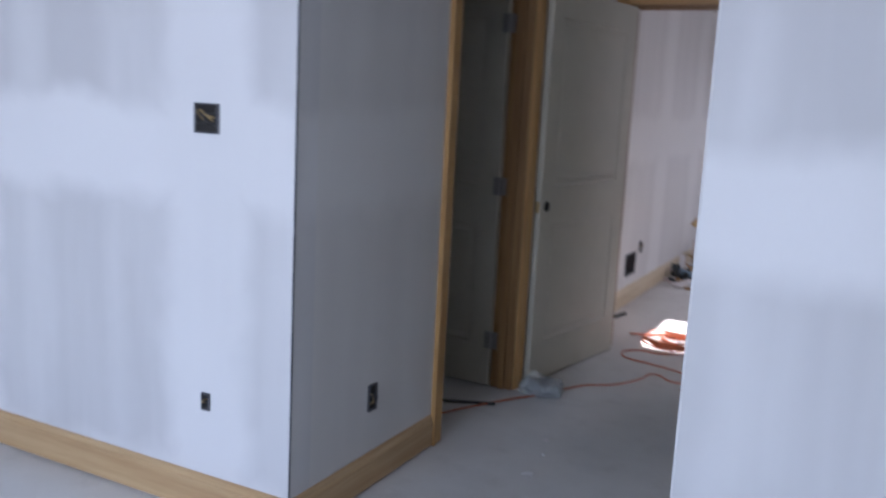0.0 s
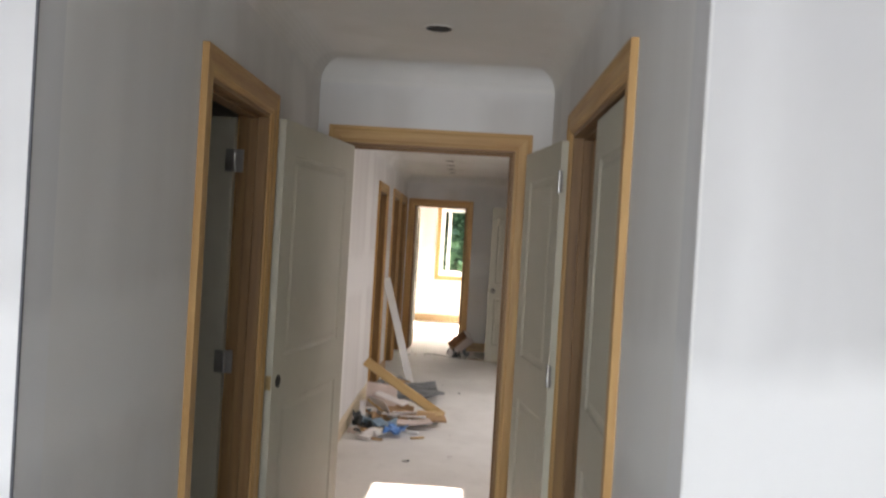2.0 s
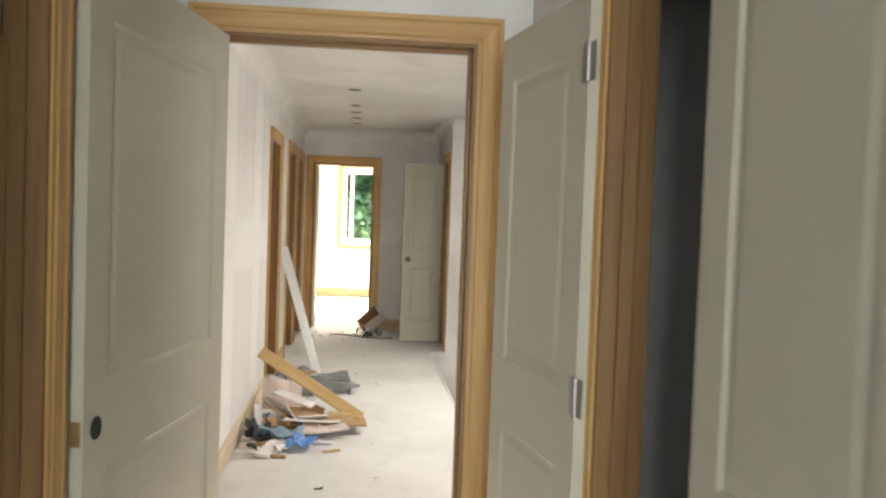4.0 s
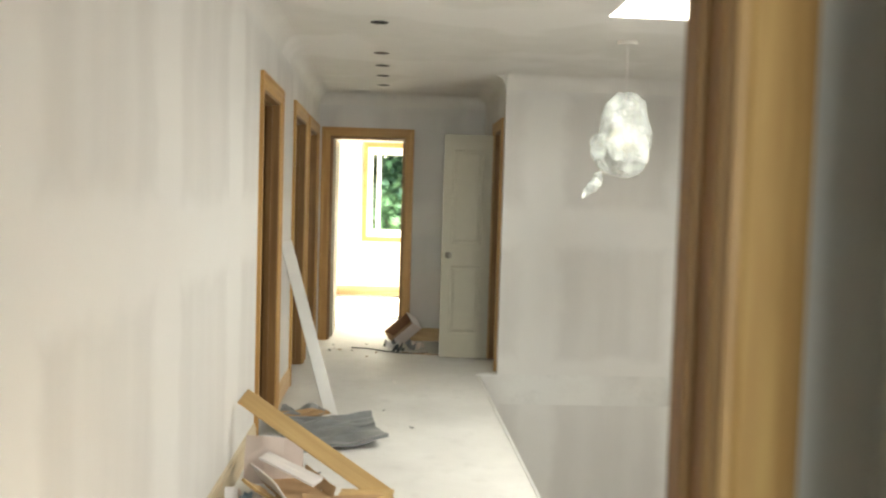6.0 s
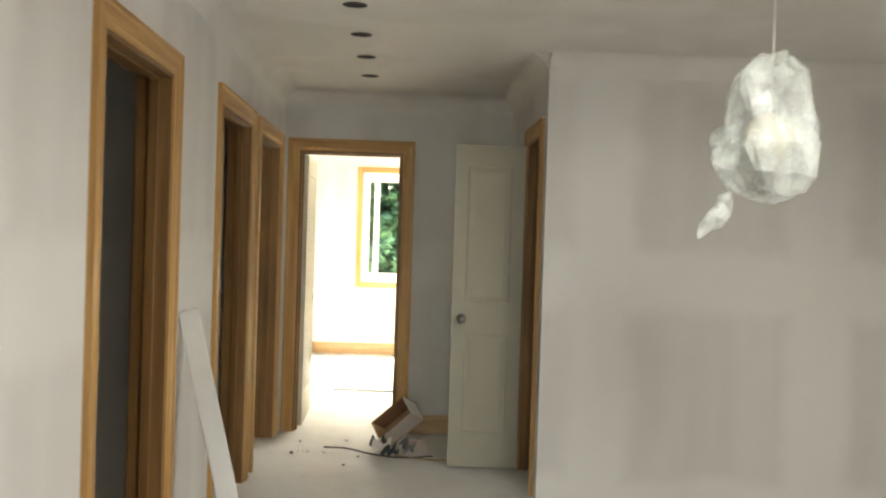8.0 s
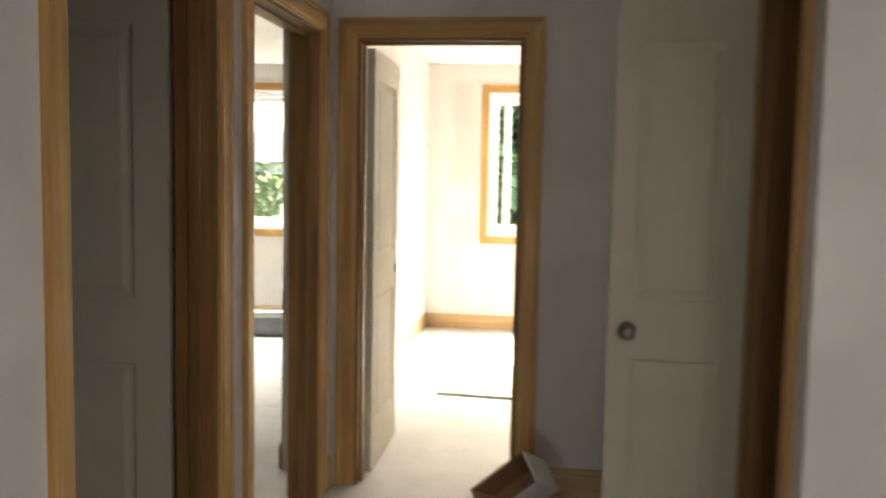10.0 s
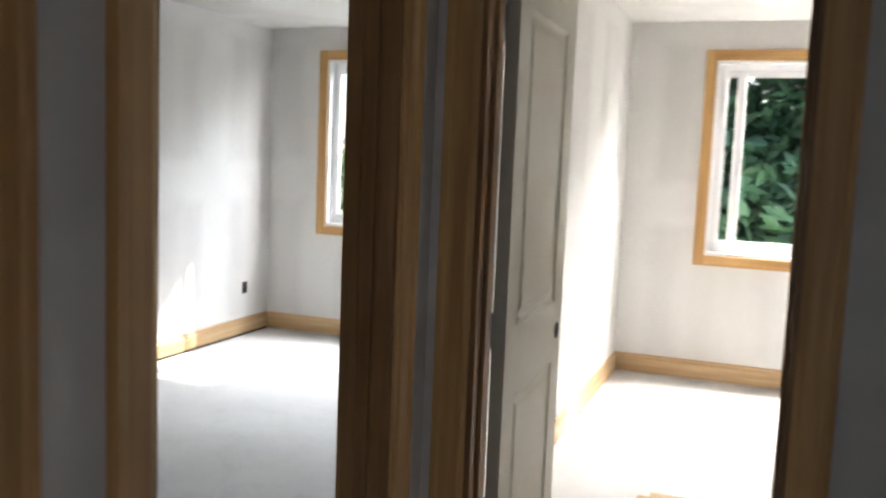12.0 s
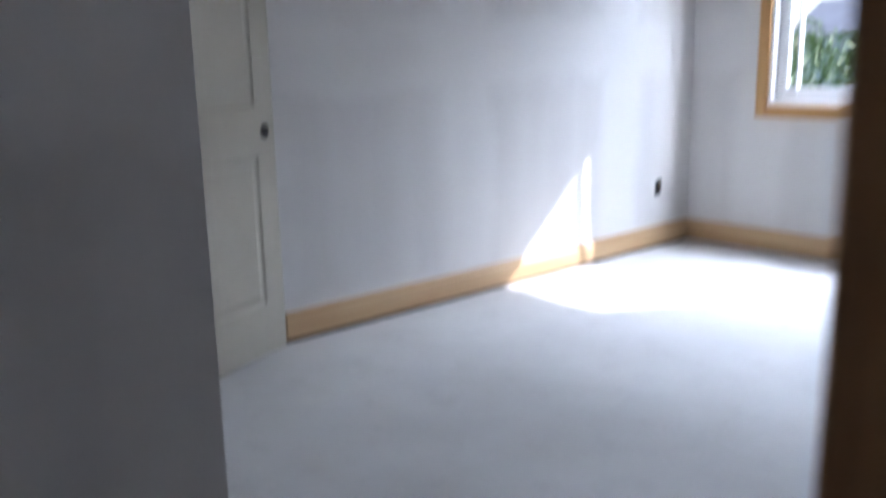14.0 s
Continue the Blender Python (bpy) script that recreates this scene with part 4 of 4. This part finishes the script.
# broken carton with wires before the end doorway
carton = thing("carton", "torn open carton tipped over beside the doorway", "carton", pose(-0.165, 7.30, 0.0, 0, 0, -14))
cw, cd, ch = 0.29, 0.15, 0.15
for n, x0, x1, y0, y1, z0, z1, mt in (("carton_bottom", -cw / 2, cw / 2, 0.0, 0.006, 0, ch, CARD), ("carton_side", -cw / 2, cw / 2, -cd, 0, 0, 0.006, PINKBOARD),
                                      ("carton_side", -cw / 2, cw / 2, -cd, 0, ch - 0.006, ch, CARD_IN), ("carton_end", -cw / 2, -cw / 2 + 0.006, -cd, 0, 0.006, ch - 0.006, CARD),
                                      ("carton_end", cw / 2 - 0.006, cw / 2, -cd, 0, 0.006, ch - 0.006, PAPER)):
    bm = bmesh.new()
    box(bm, x0, x1, y0, y1, z0, z1)
    bm.transform(pose(0, 0, 0.100, -34, -42, 0))
    part(n, bm, mt, carton)
for i, (x, y, w, mt) in enumerate(((-0.34, 7.12, 0.12, PAPER), (-0.28, 7.02, 0.09, DARK), (-0.17, 7.08, 0.13, GREYSHEET), (-0.10, 7.2, 0.12, PINKBOARD), (-0.36, 7.22, 0.1, DARK))):
    sheet("torn_packing", x, y, w, w * 0.7, 0.06, 40 * i, mt, "torn packing piece round the broken carton", "packing", (20, 10), 0.003, 0.04, 110 + i, 0.005, 6)
wires = thing("loose_cable", "thin dark cable lying loose on the floor", "cable", pose(-0.3, 7.1, 0))
tube("cable_run", [(0.3, -0.05, 0.006), (0.1, -0.1, 0.006), (-0.1, -0.02, 0.006), (-0.28, 0.12, 0.006), (-0.42, 0.14, 0.006)], 0.005, WIRE, wires, seg=2)
tube("cable_run", [(0.7, 0.0, 0.006), (0.5, -0.12, 0.006), (0.25, -0.13, 0.006), (0.05, -0.05, 0.006)], 0.005, CARD, wires, seg=2)

# things on the end rooms' floors
for i in range(3):
    bm = bmesh.new()
    box(bm, -0.42, 0.42, -0.03, 0.03, 0, 0.016)
    soft_edges(bm, 0.002, 1)
    b = solid("trim_board", bm, PALEWOOD if i else WHITEWOOD, "thin loose trim board lying on the room floor", "board", kind="", group="loose trim boards")
    b.matrix_world = pose(-0.42 + 0.05 * i, 9.42 + 0.07 * i, 0.001 + (0.001 if i < 2 else 0.001), 0, 0, -4 + 2 * i)

tub = thing("tool_tub", "low grey plastic tub with tools on the bedroom floor", "tub", pose(-2.62, 11.25, 0, 0, 0, 12))
bm = bmesh.new()
prism(bm, [(-0.22, 0.17), (-0.18, 0.0), (0.18, 0.0), (0.22, 0.17), (0.20, 0.17), (0.165, 0.02), (-0.165, 0.02), (-0.20, 0.17)], "y", -0.14, 0.14)
part("tub_shell", bm, GREYSHEET, tub)
for y in (-0.14, 0.134):
    bm = bmesh.new()
    box(bm, -0.185, 0.185, y, y + 0.006, 0.005, 0.165)
    part("tub_end", bm, GREYSHEET, tub)
bm = bmesh.new()
box(bm, -0.14, 0.16, -0.05, 0.05, 0.025, 0.20)
soft_edges(bm, 0.01, 2)
part("tool_block", bm, PAPER, tub, "pale block inside the tub")

sconce = thing("ceiling_box", "small round ceiling box in the bedroom", "ceiling box", pose(-2.45, 9.3, H))
bm = bmesh.new()
cyl(bm, 0.06, 0.03, pose(0, 0, -0.015), 24)
part("ring", bm, METAL, sconce)
# near-black disc painted as the shade inside the ceiling box
bm = bmesh.new()
cyl(bm, 0.045, 0.004, pose(0, 0, -0.032), 24)
part("hole", bm, HOLE_SHADE, sconce)


# ---------------------------------------------------------------- outside
bm = bmesh.new()
box(bm, -600, 600, 12.2, 900, -3.3, -3.0)
solid("ground", bm, GRASS, "sunlit green lawn outside the windows", "ground")


def tree(x, y, height, radius, material, seed, label, count, leaf, low=0.25):
    top = thing("tree", label, "tree", pose(x, y, -3.0))
    rnd = random.Random(seed)
    bm = bmesh.new()
    cyl(bm, 0.16, height * 0.6, pose(0, 0, height * 0.3), 10, 0.07)
    for i in range(9):
        w = rnd.uniform(0, 6.28)
        z = rnd.uniform(0.25, 0.6) * height
        ln = rnd.uniform(0.5, 0.9) * radius
        d = Vector((math.cos(w), math.sin(w), 0.7)).normalized()
        m = Matrix.Translation(Vector((0, 0, z)) + d * ln / 2) @ d.to_track_quat('Z', 'Y').to_matrix().to_4x4()
        cyl(bm, 0.05, ln, m, 6, 0.015)
    part("trunk", bm, BARK, top)
    clumps = []
    for i in range(46):
        w, k = rnd.uniform(0, 6.28), rnd.random() ** 0.5
        z = rnd.uniform(low, 1.0)
        r = radius * k * (1.05 - 0.75 * abs(z - 0.55))
        clumps.append((Vector((r * math.cos(w), r * math.sin(w), z * height)), rnd.uniform(0.25, 0.5) * radius * 0.75))
    vs, fs = [], []
    for i in range(count):
        c, r = clumps[rnd.randrange(len(clumps))]
        d = Vector((rnd.gauss(0, 1), rnd.gauss(0, 1), rnd.gauss(0, 0.8)))
        d = d.normalized() * r * rnd.random() ** 0.4
        q = Euler((rnd.uniform(-1, 1), rnd.uniform(-1, 1), rnd.uniform(0, 6.28))).to_matrix()
        s = leaf * rnd.uniform(0.6, 1.3)
        base = len(vs)
        for p in ((-0.5, 0, 0), (0, -0.28, 0.05), (0.6, 0, -0.04), (0, 0.28, 0.05)):
            vs.append(tuple(c + d + q @ (Vector(p) * s)))
        fs.append((base, base + 1, base + 2, base + 3))
    me = bpy.data.meshes.new("crown")
    me.from_pydata(vs, [], fs)
    me.materials.append(material)
    ob = new("crown", me)
    ob.parent = top
    return top


tree(-0.5, 17.6, 7.3, 2.7, LEAF, 1, "dense dark green tree close outside the window", 21000, 0.25, 0.08)
tree(2.6, 19.0, 6.0, 2.4, LEAF, 2, "dense dark green tree behind the house", 6000, 0.24, 0.08)
tree(-7.2, 22.0, 4.2, 1.7, LEAF_PALE, 3, "pale sunny shrub-like tree on the lawn", 4000, 0.2, 0.1)
tree(-10.5, 24.0, 4.6, 1.9, LEAF_PALE, 4, "pale sunny garden tree by the neighbouring house", 4000, 0.2, 0.1)

house = thing("house", "pale neighbouring house with a grey roof", "house", pose(-24, 62, -3.0))
bm = bmesh.new()
box(bm, -5, 5, 0, 8, 0, 5.2)
part("wall", bm, SIDING, house)
bm = bmesh.new()
prism(bm, [(-0.6, 5.1), (8.6, 5.1), (4, 7.4)], "x", -5.5, 5.5)
part("roof", bm, ROOFING, house)
for x in (-3.6, -1.2, 1.2, 3.6):
    for z in (1.0, 3.4):
        bm = bmesh.new()
        box(bm, x - 0.5, x + 0.5, -0.05, 0.02, z, z + 1.2)
        w = part("window", bm, VINYL, house, "white framed window")
        bm = bmesh.new()
        box(bm, x - 0.42, x + 0.42, -0.06, -0.045, z + 0.08, z + 1.12)
        part("pane", bm, DARK, w, "dark window pane")

# unseen overhang, added to trim the high sun entering both windows
bm = bmesh.new()
box(bm, -5.4, 4.4, 12.06, 13.15, 2.82, 2.92)
box(bm, -5.4, 4.4, 13.12, 13.15, 2.70, 2.82)
solid("eave_sun_block", bm, WHITEWOOD, "unseen white overhang added to cut the sun at the windows", "eave")
